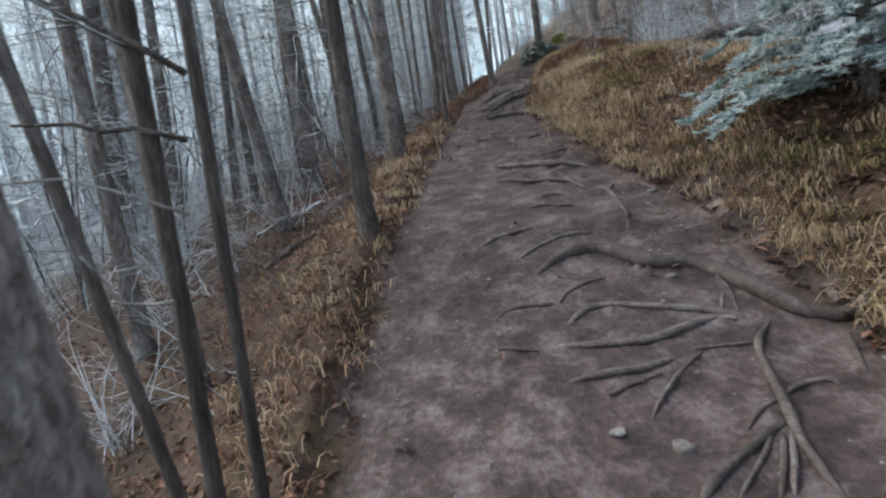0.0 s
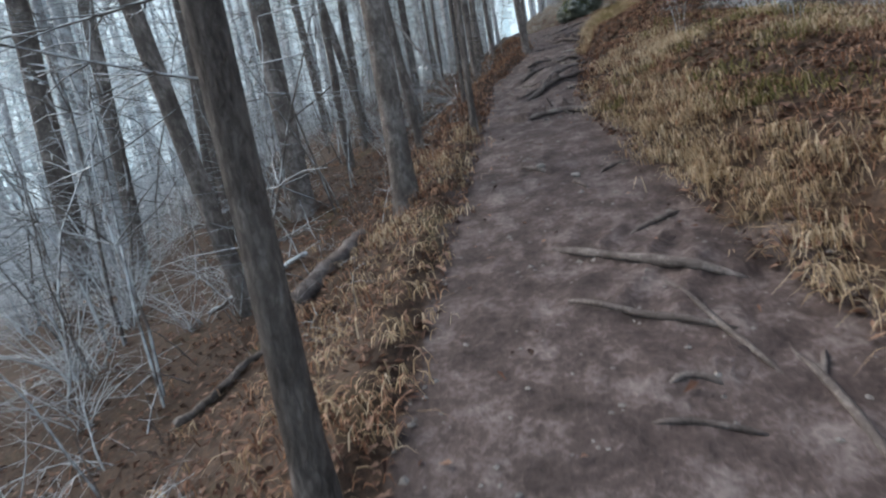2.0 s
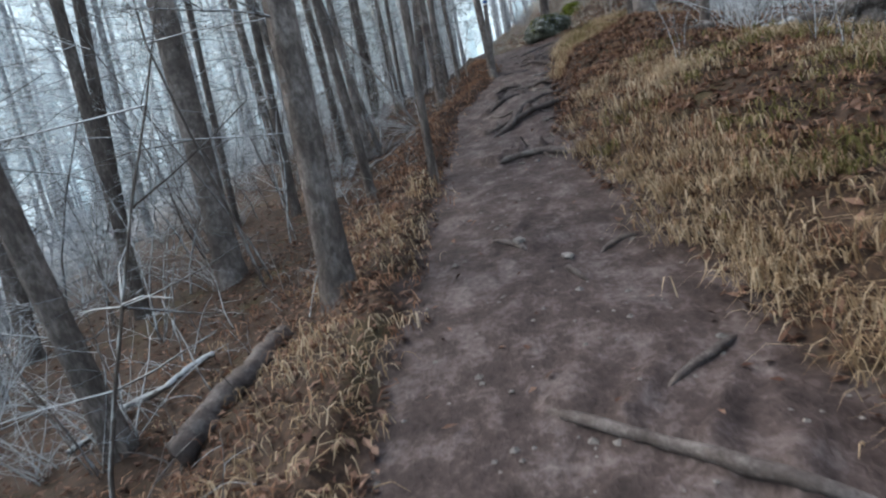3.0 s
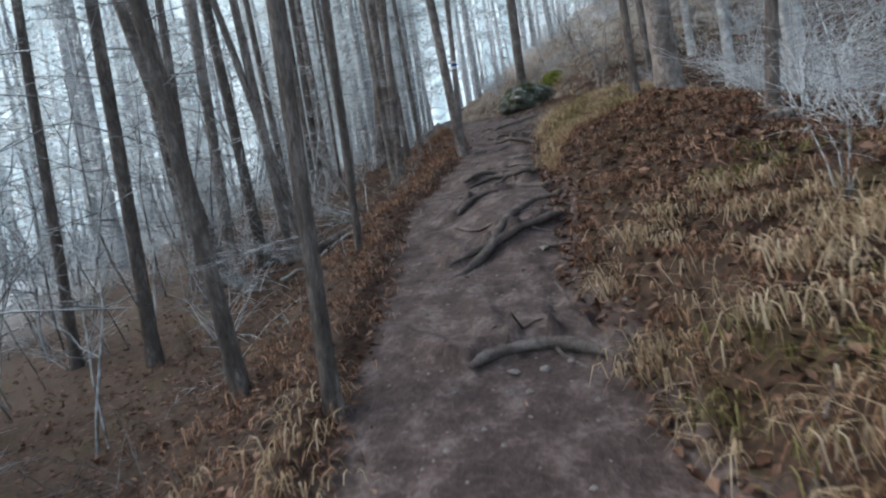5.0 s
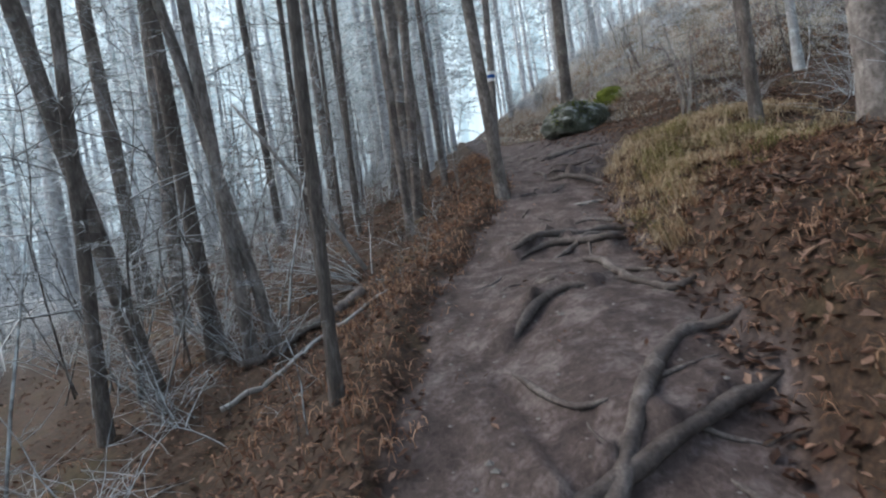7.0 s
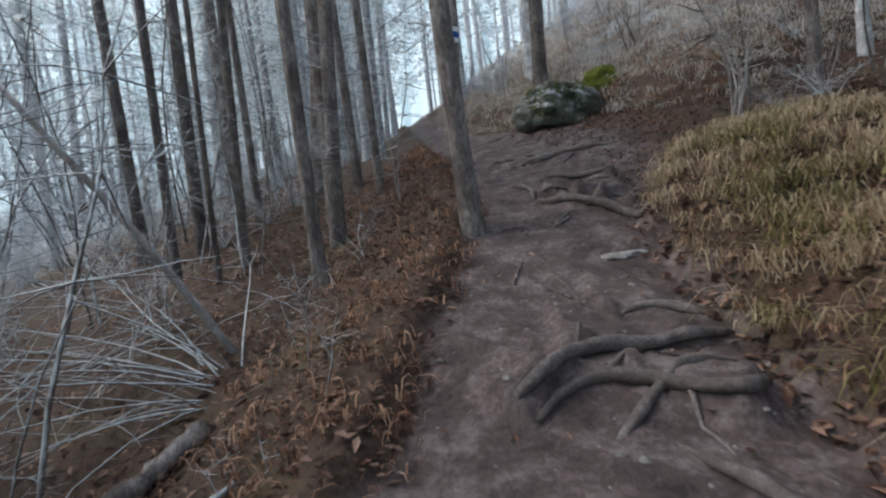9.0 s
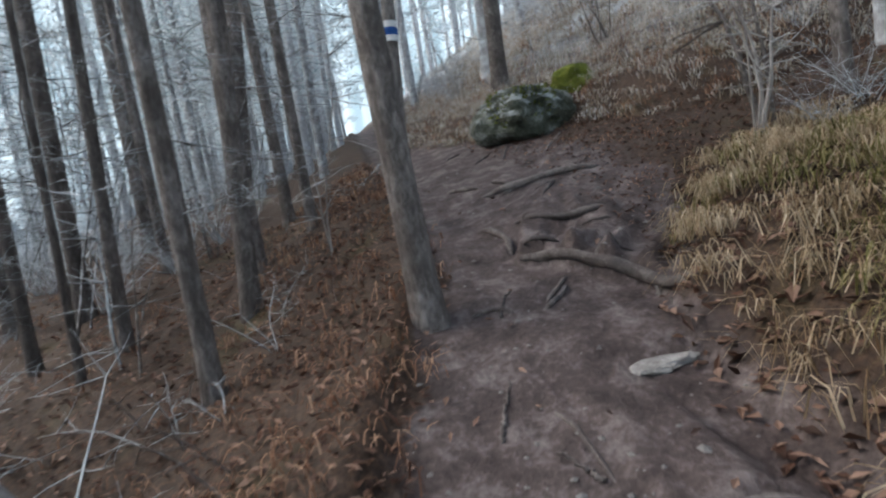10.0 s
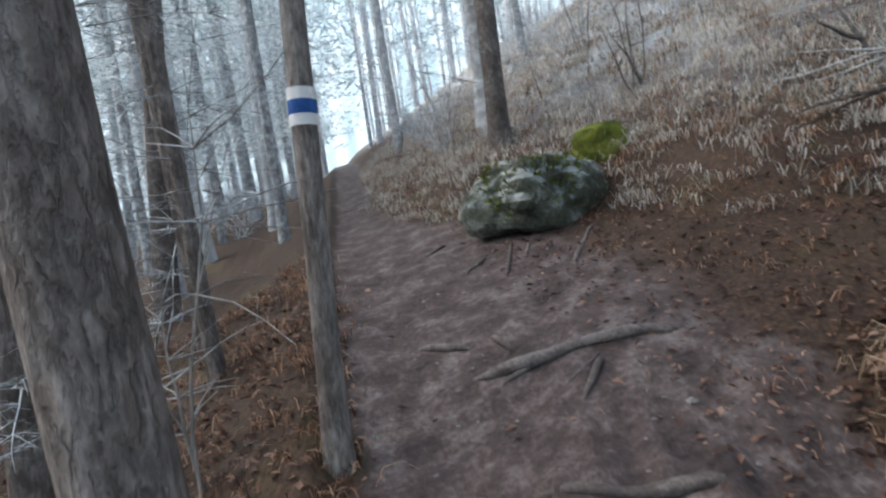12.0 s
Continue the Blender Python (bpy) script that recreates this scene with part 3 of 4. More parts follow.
slab = rock("flat_stone", 2.73, 15.12, (0.17, 0.085, 0.03), STONE, 4.2, "flat pale limestone slab half sunk in the path", 0.6, 8, 4, 0.26)
boulder = rock("boulder", 4.08, 19.62, (0.60, 0.46, 0.42), BOULDER, 7.7, "large dark rock with grey lichen and moss beside the path", 0.12, 20, 4, 0.26)
rng = random.Random(5)
v, f = [], []
pieces = []
for _ in range(900):
    a, u = rng.uniform(0, 2 * math.pi), rng.random()
    th = a
    dx, dy = 0.56 * math.cos(th), 0.43 * math.sin(th)
    if rng.random() < 0.45 and not (math.cos(th - 0.5) > 0.3):
        continue
    up = rng.uniform(-0.22, 0.28)
    k = math.sqrt(max(0.05, 1 - (up / 0.42) ** 2))
    c = Vector((dx * k * 0.98, dy * k * 0.98, up))
    out = Vector((dx, dy, up * 1.4)).normalized()
    for _ in range(3):
        tip = c + out * rng.uniform(0.02, 0.06) + Vector((rng.uniform(-1, 1), rng.uniform(-1, 1), rng.uniform(-1, 1))) * 0.03
        s = out.orthogonal().normalized() * rng.uniform(0.015, 0.035)
        pieces.append(([c - s, c + s, tip], [(0, 1, 2)]))
part("moss", mesh_of("moss", *joined(pieces), MOSS), boulder, "yellow-green moss cushions", pose(0, 0, 0))
hump = rock("mossy_rock", 4.92, 19.82, (0.32, 0.26, 0.28), MOSS, 2.9, "smaller rock wholly covered in bright yellow-green moss", 0.75, 40, 3, 0.2)
rng = random.Random(9)
for x, y, s in ((1.2, 2.75, 0.05), (0.72, 6.8, 0.07), (0.95, 6.55, 0.06), (1.72, 10.35, 0.07), (1.3, 2.35, 0.035), (0.55, 1.75, 0.05), (0.75, 1.65, 0.06),
                (1.1, 8.75, 0.045), (1.25, 8.72, 0.05), (1.55, 3.8, 0.05)):
    rock("stone", x, y, (s * rng.uniform(0.55, 0.9), s * 0.55, s * 0.35), STONE, rng.uniform(0, 50), "small pale stone trodden into the soil", 0.45, rng.uniform(0, 180), 2)
pieces = []
for _ in range(2600):
    y = rng.uniform(0.8, 19.5)
    x = rng.uniform(-0.8, 3.6)
    if not -0.9 < lie(np.array([x]), np.array([y]))[1][0] < 0.05:
        continue
    s = rng.uniform(0.005, 0.017) if rng.random() < 0.9 else rng.uniform(0.018, 0.03)
    z = height(x, y)
    c = [Vector((x + s * math.cos(a + rng.uniform(-0.3, 0.3)), y + s * math.sin(a), z + rng.uniform(-0.1, 0.25) * s)) for a in (0, 1.2, 2.5, 3.8, 5.1)]
    pieces.append((c + [Vector((x, y, z + s * 0.7)), Vector((x, y, z - s))], [(k, (k + 1) % 5, 5) for k in range(5)]))
tagged(new("pebbles", mesh_of("pebbles", *joined(pieces), STONE, False)), "scattered small pebbles pressed into the trodden soil", "pebbles", kind="stuff")


# ---- trees ----
def branch_mesh(name, seed, length, material, subs=10, droop=-0.12, sides=4, thick=0.011, needles=0):
    rng = random.Random(seed)
    def limb(start, way, long, rad, n):
        p, pts, w = Vector(start), [Vector(start)], Vector(way).normalized()
        for _ in range(n):
            w = (w + Vector((rng.uniform(-1, 1), rng.uniform(-1, 1), rng.uniform(-0.7, 0.7) + droop)) * 0.17).normalized()
            p = p + w * long / n
            pts.append(p.copy())
        return pts, [rad * (1 - 0.85 * k / n) for k in range(n + 1)]
    pts, rad = limb((0, 0, 0), (1, 0, rng.uniform(-0.1, 0.35)), length, thick, 6)
    pieces = [tube(pts, rad, sides, 0, rng)]
    for _ in range(subs):
        k = rng.randrange(1, 6)
        side = rng.choice((-1, 1))
        q, r = limb(pts[k], (0.7, side * rng.uniform(0.5, 1.1), rng.uniform(-0.3, 0.3)), length * rng.uniform(0.2, 0.5) * (1.1 - k / 8), thick * 0.5, 4)
        pieces.append(tube(q, r, 3, 0, rng, False))
        for _ in range(2):
            j = rng.randrange(1, 4)
            q2, r2 = limb(q[j], (rng.uniform(-0.2, 1), rng.uniform(-1, 1), rng.uniform(-0.4, 0.4)), length * 0.12, thick * 0.3, 2)
            pieces.append(tube(q2, r2, 3, 0, rng, False))
    return mesh_of(name, *joined(pieces), material)


def trunk_mesh(seed, tall, sides=12, rings=34, base=0.1, top=0.45, material=None):
    """A trunk of base radius 0.1 m with a flared foot, plates of bark and a slow bend."""
    rng = random.Random(seed)
    ph, bend = rng.uniform(0, 6), rng.uniform(0.02, 0.06)
    pts, verts, faces = [], [], []
    for i in range(rings + 1):
        u = (i / rings) ** 1.7
        z = tall * u - 0.35 * (1 - u)
        cx, cy = bend * (math.sin(u * 5 + ph) - math.sin(ph)), bend * (math.cos(u * 4 + ph * 2) - math.cos(ph * 2))
        for k in range(sides):
            a = 2 * math.pi * k / sides
            flare = 1 + 0.32 * math.exp(-max(z, 0) / 0.2) * (1 + 0.4 * math.sin(3 * a + ph))
            plate = 1 + 0.07 * noise.noise(Vector((math.cos(a) * 2.2, math.sin(a) * 2.2, z * 3.0 + seed * 7))) + rng.uniform(-0.018, 0.018)
            r = base * (1 - (1 - top) * u) * flare * plate
            verts.append((cx + r * math.cos(a), cy + r * math.sin(a), z))
    for i in range(rings):
        for k in range(sides):
            q = (k + 1) % sides
            faces.append((i * sides + k, i * sides + q, (i + 1) * sides + q, (i + 1) * sides + k))
    return mesh_of("trunk", verts, faces, material or BARK)


def crown_mesh(seed, low, tall, spread, sprays, material, blade=0.16, per=30):
    """Boughs with rimed needle sprays, many small blades with gaps between them."""
    rng = random.Random(seed)
    verts, faces = [], []
    for _ in range(sprays):
        u = rng.random()
        z = low + (tall - low) * u
        a, reach = rng.uniform(0, 6.283), spread * (1.15 - 0.8 * u) * rng.uniform(0.3, 1)
        c = Vector((math.cos(a) * reach, math.sin(a) * reach, z + rng.uniform(-0.3, 0.3) - 0.12 * reach))
        for _ in range(per):
            p = c + Vector((rng.gauss(0, 0.28), rng.gauss(0, 0.28), rng.gauss(0, 0.10)))
            w = Vector((rng.gauss(0, 1), rng.gauss(0, 1), rng.gauss(0, 0.5))).normalized()
            s = w.orthogonal().normalized() * blade * rng.uniform(0.05, 0.13)
            n = len(verts)
            verts += [p - s, p + s, p + w * blade * rng.uniform(0.6, 1.5)]
            faces.append((n, n + 1, n + 2))
    return verts, faces


BRANCHES = [branch_mesh("branch", s, rng.uniform(0.9, 1.7), TWIG, 13, thick=0.010) for s in range(7)]
TRUNKS = [trunk_mesh(s, 15) for s in range(5)]
# Far trunks use the bark lightened to stand for haze.
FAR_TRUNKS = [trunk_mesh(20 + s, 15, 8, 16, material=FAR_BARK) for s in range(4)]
CROWNS = [mesh_of("crown", *crown_mesh(s, 5.0, 15, 2.0, 50, NEEDLE), NEEDLE, False) for s in range(4)]
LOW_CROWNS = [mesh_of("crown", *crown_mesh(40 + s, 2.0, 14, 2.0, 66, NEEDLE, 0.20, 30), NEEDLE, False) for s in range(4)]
# Heavily rimed twigs on far trees also give the pallor of haze.
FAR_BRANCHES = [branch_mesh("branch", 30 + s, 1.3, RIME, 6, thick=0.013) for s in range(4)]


def pine(x, y, r, lx, ly, seed, far=False, twigs=12, name="pine_tree", label=""):
    rng = random.Random(seed)
    tree = new(name)
    z = height(x, y)
    up = Vector((lx, ly, 1)).normalized()
    tree.matrix_basis = Matrix.Translation((x, y, z - 0.02)) @ Vector((0, 0, 1)).rotation_difference(up).to_matrix().to_4x4() @ Matrix.Rotation(rng.uniform(0, 6.28), 4, "Z")
    k = r / 0.1
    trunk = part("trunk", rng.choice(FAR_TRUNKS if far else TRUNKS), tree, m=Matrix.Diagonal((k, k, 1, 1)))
    for _ in range(twigs):
        h = rng.uniform(0.7, 5.0) if not far else rng.uniform(1.2, 8)
        s = rng.uniform(0.3, 0.85) * min(1.0, 0.5 + 5 * r)
        m = Matrix.Translation((0, 0, h)) @ Matrix.Rotation(rng.uniform(0, 6.28), 4, "Z") @ Matrix.Rotation(rng.uniform(-0.35, 0.25), 4, "Y") @ Matrix.Scale(s, 4)
        tip = tree.matrix_basis @ m @ Vector((1.2, 0, 0))
        if h < 2.3 and float(lie(np.array([tip.x]), np.array([tip.y]))[1][0]) < 0.45 and y < 19:
            continue
        part("branch", rng.choice(FAR_BRANCHES if far or r > 0.2 else BRANCHES), tree, m=m)
    part("crown", rng.choice(LOW_CROWNS if far else CROWNS), tree, m=Matrix.Rotation(rng.uniform(0, 6.28), 4, "Z") @ Matrix.Diagonal((1, 1, rng.uniform(0.85, 1.1), 1)))
    big = "slender" if r < 0.075 else "stout" if r > 0.14 else "tall"
    return tagged(tree, label or (f"{big} pine with " + ("frosted twigs and rimed bark painted paler for haze" if far else "scaly grey-brown bark and dead lower twigs")), "tree", "pines of the wood")


for k, (x, y, r, lx, ly) in enumerate(TREES):
    near = math.hypot(x - 1, (y - 9) * 0.55) < 7
    label = "slender pine with a white and blue painted trail blaze" if (x, y) == (2.05, 17.28) else ""
    tree = pine(x, y, r * 0.92, lx, ly, 100 + k, far=not near and y > 24, label=label, twigs=30 if r > 0.2 else 6 if r < 0.032 else 26)
    if (x, y) == (-0.68, 1.38):
        for line, rad, mat in (([(-0.613, 1.318, 2.056), (-0.711, 1.264, 2.139), (-0.797, 1.202, 2.201), (-0.874, 1.140, 2.243), (-1.014, 1.063, 2.311)], 0.011, BARK),
                               ([(-0.649, 1.322, 1.875), (-0.760, 1.266, 1.921), (-0.828, 1.222, 1.917), (-0.876, 1.186, 1.941), (-0.997, 1.128, 1.950)], 0.008, BARK),
                               ([(-0.685, 1.316, 1.666), (-0.782, 1.272, 1.726), (-0.840, 1.233, 1.761), (-0.924, 1.166, 1.806), (-1.095, 1.027, 1.805)], 0.006, DEAD),
                               ([(-0.765, 1.283, 1.431), (-0.814, 1.271, 1.431), (-0.881, 1.226, 1.454), (-0.911, 1.199, 1.555), (-0.934, 1.178, 1.600)], 0.005, DEAD)):
            v, f = tube(line, [rad * (1 - 0.12 * j) for j in range(5)], 6, 0.06, random.Random(8))
            part("branch", mesh_of("branch", v, f, mat), tree, "bare rimed side branch", tree.matrix_basis.inverted())
    if label:
        for h, dz, mat, nm in ((1.540, 0.048, WHITE_PAINT, "white_stripe"), (1.482, 0.058, BLUE_PAINT, "blue_stripe"), (1.436, 0.046, WHITE_PAINT, "white_stripe")):
            bole = [c for c in tree.children if c.name.startswith("trunk")][0]
            ring = [v.co for v in bole.data.vertices if abs(v.co.z - 1.51) < 0.35]
            mid = sum(ring, Vector()) / len(ring) * (r * 0.92 / 0.1)
            pts = [(mid.x, mid.y, h + dz * j / 2) for j in range(3)]
            v, f = tube(pts, [r * 0.965] * 3, 16, 0.02, random.Random(3), False)
            part(nm, mesh_of(nm, v, f, mat), tree, "blue painted band" if "blue" in nm else "white painted band")

# a dark trunk close beside the start of the path
pine(-0.56, 0.58, 0.085, -0.08, -0.05, 77, twigs=3)

# pines deeper in the wood
rng = random.Random(42)
spots, grown = [(t[0], t[1]) for t in TREES], 0
while grown < 135:
    x, y = rng.uniform(-22, 16), rng.uniform(3, 46)
    off = float(lie(np.array([x]), np.array([y]))[1][0])
    if off < 0.7 or (x > 0 and y < 21 and rng.random() < 0.9) or (x > 3 and rng.random() < 0.45) or (-4.5 < x < 2 and y < 19) or any(math.hypot(x - a, y - b) < 1.15 for a, b in spots):
        continue
    if x > 1.5 and y < 16 and x < 7:
        continue
    spots.append((x, y))
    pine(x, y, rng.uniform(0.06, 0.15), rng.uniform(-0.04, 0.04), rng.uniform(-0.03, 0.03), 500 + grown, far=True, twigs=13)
    grown += 1


for k, (x, y) in enumerate(((1.9, 33), (2.2, 38), (4.7, 34), (1.3, 27), (1.6, 24.3), (5.2, 41), (3.2, 48), (2.0, 45), (2.3, 29.5), (0.9, 36))):
    pine(x, y, 0.09 + 0.01 * (k % 4), 0.01, 0, 900 + k, far=True, twigs=13)


# thin pines where the path goes over the brow
rng = random.Random(52)
for k in range(26):
    x, y = rng.uniform(-3.5, 3.4), rng.uniform(24, 50)
    if float(lie(np.array([x]), np.array([y]))[1][0]) > 0.3:
        pine(x, y, rng.uniform(0.05, 0.10), rng.uniform(-0.03, 0.03), 0, 1200 + k, far=True, twigs=7)


# the wood beyond, too dense to count, coloured pale for haze
rng = random.Random(77)
pieces_t, cv, cf = [], [], []
FAR_CROWNS = [crown_mesh(60 + s, 2.5, 16, 2.2, 17, NEEDLE, 0.6, 13) for s in range(5)]
done = 0
while done < 600:
    a, d = rng.uniform(0, 2 * math.pi), 24 * rng.uniform(1, 5.0) ** 0.5
    x, y = 1 + d * math.sin(a), 14 + d * math.cos(a)
    if float(lie(np.array([x]), np.array([y]))[1][0]) < 0.8 or (-22 < x < 16 and 3 < y < 44):
        continue
    z = float(lie(np.array([x]), np.array([y]))[0][0])
    r = rng.uniform(0.07, 0.16)
    lx = rng.uniform(-0.5, 0.5)
    pieces_t.append(tube([(x, y, z - 0.5), (x + lx * 0.3, y, z + 5), (x + lx, y, z + 15)], [r * 1.2, r, r * 0.4], 5, 0.05, rng, False))
    v, f = FAR_CROWNS[done % 5]
    c, s, n = math.cos(a * 9), math.sin(a * 9), len(cv)
    cv += [(x + p.x * c - p.y * s, y + p.x * s + p.y * c, z + p.z) for p in v]
    cf += [tuple(i + n for i in q) for q in f]
    done += 1
far_wood = tagged(new("distant_woods"), "distant pine trunks and crowns, frosted and painted pale for mist", "woods", kind="stuff")
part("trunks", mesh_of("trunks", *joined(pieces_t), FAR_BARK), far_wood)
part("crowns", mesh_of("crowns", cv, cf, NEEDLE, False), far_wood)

# glowing cylinder far behind the trees, coloured as pale mist
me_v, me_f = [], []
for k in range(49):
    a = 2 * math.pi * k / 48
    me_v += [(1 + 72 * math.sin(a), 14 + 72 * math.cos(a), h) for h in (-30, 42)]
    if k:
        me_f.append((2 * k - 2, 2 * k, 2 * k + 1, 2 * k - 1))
tagged(new("backdrop", mesh_of("backdrop", me_v, me_f, MIST_GLOW)), "glowing pale blue-grey screen painted as winter mist behind the wood", "backdrop", kind="structure")


# ---- undergrowth ----
def stem_pieces(rng, tall, spread, thick, way, subs, arch):
    """One arching stem and its twigs, as pieces."""
    a = rng.uniform(0, 6.283)
    w = Vector((math.cos(a) * spread * rng.uniform(0.2, 1) + way[0], math.sin(a) * spread * rng.uniform(0.2, 1) + way[1], 1)).normalized()
    long, n = tall * rng.uniform(0.5, 1.1), 6
    p, pts = Vector((rng.uniform(-0.12, 0.12), rng.uniform(-0.12, 0.12), -0.05)), []
    for k in range(n + 1):
        pts.append(p.copy())
        w = (w + Vector((rng.uniform(-1, 1) * 0.19, rng.uniform(-1, 1) * 0.19, -arch * 0.3 * rng.uniform(0.2, 1.4)))).normalized()
        p = p + w * long / n
    rad = thick * rng.uniform(0.6, 1.2)
    pieces = [tube(pts, [rad * (1 - 0.8 * k / n) for k in range(n + 1)], 4, 0, rng, False)]
    for _ in range(subs):
        k = rng.randrange(2, n)
        q, wq, tw = pts[k].copy(), Vector((rng.gauss(0, 1), rng.gauss(0, 1), rng.uniform(-0.3, 0.8))).normalized(), []
        for j in range(4):
            tw.append(q.copy())
            wq = (wq + Vector((rng.uniform(-1, 1), rng.uniform(-1, 1), rng.uniform(-1, 0.6))) * 0.25).normalized()
            q = q + wq * long * 0.09 * rng.uniform(0.6, 1.3)
        pieces.append(tube(tw, [rad * 0.45 * (1 - 0.2 * j) for j in range(4)], 3, 0, rng, False))
    return pieces


def shrub_mesh(seed, stems, tall, spread, thick, material, way=(0, 0), subs=5, arch=0.25):
    rng = random.Random(seed)
    pieces = []
    for _ in range(stems):
        pieces += stem_pieces(rng, tall, spread, thick, way, subs, arch)
    return mesh_of("stems", *joined(pieces), material)


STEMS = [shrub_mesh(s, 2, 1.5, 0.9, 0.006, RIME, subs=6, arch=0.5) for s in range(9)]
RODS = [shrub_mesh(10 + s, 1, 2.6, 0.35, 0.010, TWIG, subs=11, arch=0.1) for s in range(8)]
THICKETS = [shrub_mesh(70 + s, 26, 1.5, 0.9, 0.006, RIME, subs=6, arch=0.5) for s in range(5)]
SHRUBS, SAPLINGS = [[q[(s + 2 * k) % len(q)] for k in range(n)] for q, n in ((STEMS, 9),) for s in range(5)], [[RODS[(s + 3 * k) % 8] for k in range(5)] for s in range(4)]


def bush(x, y, seed, stems, tall, spread, thick, material, label, name, way=(0, 0), subs=5, arch=0.25):
    """A bush or small tree whose stems, with their twigs, are parts."""
    ob = new(name)
    ob.matrix_basis = pose(x, y, height(x, y) - 0.02)
    for k in range(stems):
        main, *twigs = stem_pieces(random.Random(seed * 50 + k), tall, spread, thick, way, subs, arch)
        stem = part("stem", mesh_of("stem", *main, material), ob)
        for twig in twigs:
            part("twig", mesh_of("twig", *twig, material), stem)
    return tagged(ob, label, "shrub")


def shrub(x, y, me, scale, turn, label, name="shrub", group="frosted undergrowth", lean=0):
    if isinstance(me, list):
        ob = new(name)
        ob.matrix_basis = pose(x, y, height(x, y) - 0.02, 0, lean, turn) @ Matrix.Scale(scale, 4)
        for k, stem in enumerate(me):
            part("stem", stem, ob, m=Matrix.Rotation(k * 2.4 + turn, 4, "Z") @ Matrix.Scale(1.12 - 0.05 * k, 4))
    else:
        ob = new(name, me)
        ob.matrix_world = pose(x, y, height(x, y) - 0.02, 0, lean, turn) @ Matrix.Scale(scale, 4)
    return tagged(ob, label, "shrub", group)


rng = random.Random(15)
count = 0
while count < 170:
    x, y = rng.uniform(-11, 1.2), rng.uniform(2.5, 27)
    off = float(lie(np.array([x]), np.array([y]))[1][0])
    if off < 1.6 or (off < 2.2 and rng.random() < 0.5):
        continue
    if count % 4:
        shrub(x, y, rng.choice(SHRUBS), rng.uniform(0.6, 1.15), rng.uniform(0, 360), "leafless shrub of thin arching twigs white with rime")
    else:
        shrub(x, y, rng.choice(SAPLINGS), rng.uniform(0.6, 1.2), rng.uniform(0, 360), "bare slender saplings with rimed side twigs", "sapling")
    count += 1
for x, y, s in ((-3.4, 6.3, 1.15), (-2.9, 5.6, 0.9), (-3.7, 7.4, 1.2), (-2.5, 6.6, 0.8), (-2.6, 4.6, 0.8), (-1.5, 13.3, 0.8), (-1.0, 13.9, 0.8)):
    shrub(x, y, SHRUBS[int(s * 100) % 5], s, s * 1000, "leafless shrub of thin arching twigs white with rime")
for x, y, s in ((6.9, 18.3, 0.7), (8.2, 20.4, 1.0), (7.2, 21.4, 1.1), (9.0, 22.3, 1.2), (5.8, 16.7, 0.7), (6.4, 23.2, 1.0), (8.8, 19.2, 0.9), (5.2, 16.5, 0.55), (10.5, 21.5, 1.2), (6.4, 15.6, 0.9),
                (5.5, 13.2, 0.9), (6.5, 12.0, 1.0), (5.0, 11.4, 0.7), (7.2, 14.0, 1.1), (6.0, 9.5, 0.8)):
    shrub(x, y, SHRUBS[int(s * 100) % 5], s, s * 700, "pale frosted bush of tangled twigs on the bank")
for x, y, s, t in ((5.3, 21.8, 0.8, 10), (6.2, 22.3, 0.9, 80), (4.2, 22.9, 0.7, 150), (6.9, 20.6, 0.7, 200), (3.8, 25, 1, 20), (4.8, 25.5, 1, 60)):
    shrub(x, y, SAPLINGS[t % 4], s, t, "bare brown saplings in dry grass behind the boulder", "sapling")

rng = random.Random(23)
for k in range(44):
    x, y = rng.uniform(3.8, 14), rng.uniform(22.0, 31)
    shrub(x, y, SHRUBS[k % 5], rng.uniform(0.8, 1.5), k * 37, "pale frosted bush of tangled twigs on the bank")
for k in range(34):
    y = rng.uniform(3, 20)
    x = float(np.interp(y, [e[1] for e in EDGE_L], [e[0] for e in EDGE_L])) - rng.uniform(0.35, 1.5)
    bush(x, y, 200 + k, rng.choice((1, 2, 3)), rng.uniform(0.35, 0.95), 0.35, 0.005, rng.choice((DEAD, TWIG, BARK)), "thin dead stalks and twigs standing in the leaf litter", "dead_stalks", subs=6, arch=0.15)

for k in range(110):
    x, y = rng.uniform(-24, -3), rng.uniform(1, 42)
    if float(lie(np.array([x]), np.array([y]))[1][0]) > 6:
        shrub(x, y, THICKETS[k % 5], rng.uniform(1.1, 2.2), k * 53, "leafless shrub of thin arching twigs white with rime")
for k in range(30):
    x, y = rng.uniform(-4, 3), rng.uniform(27, 44)
    if float(lie(np.array([x]), np.array([y]))[1][0]) > 1:
        shrub(x, y, THICKETS[k % 5], rng.uniform(1.0, 1.8), k * 53, "leafless shrub of thin arching twigs white with rime")

# frosted undergrowth and thin pines on the level ground behind the bank
rng = random.Random(88)
for k in range(60):
    y = rng.uniform(5, 19)
    x = float(np.interp(y, [e[1] for e in EDGE_R[:13]], [e[0] for e in EDGE_R[:13]])) + rng.uniform(2.2, 8.5)
    if k % 3:
        shrub(x, y, THICKETS[k % 5], rng.uniform(0.7, 1.3), k * 47, "pale frosted bush of tangled twigs behind the bank")
    else:
        shrub(x, y, [RODS[(k + j * 3) % 8] for j in range(2)], rng.uniform(0.8, 1.5), k * 29, "slender bare young tree with dark rimed twigs", "sapling")
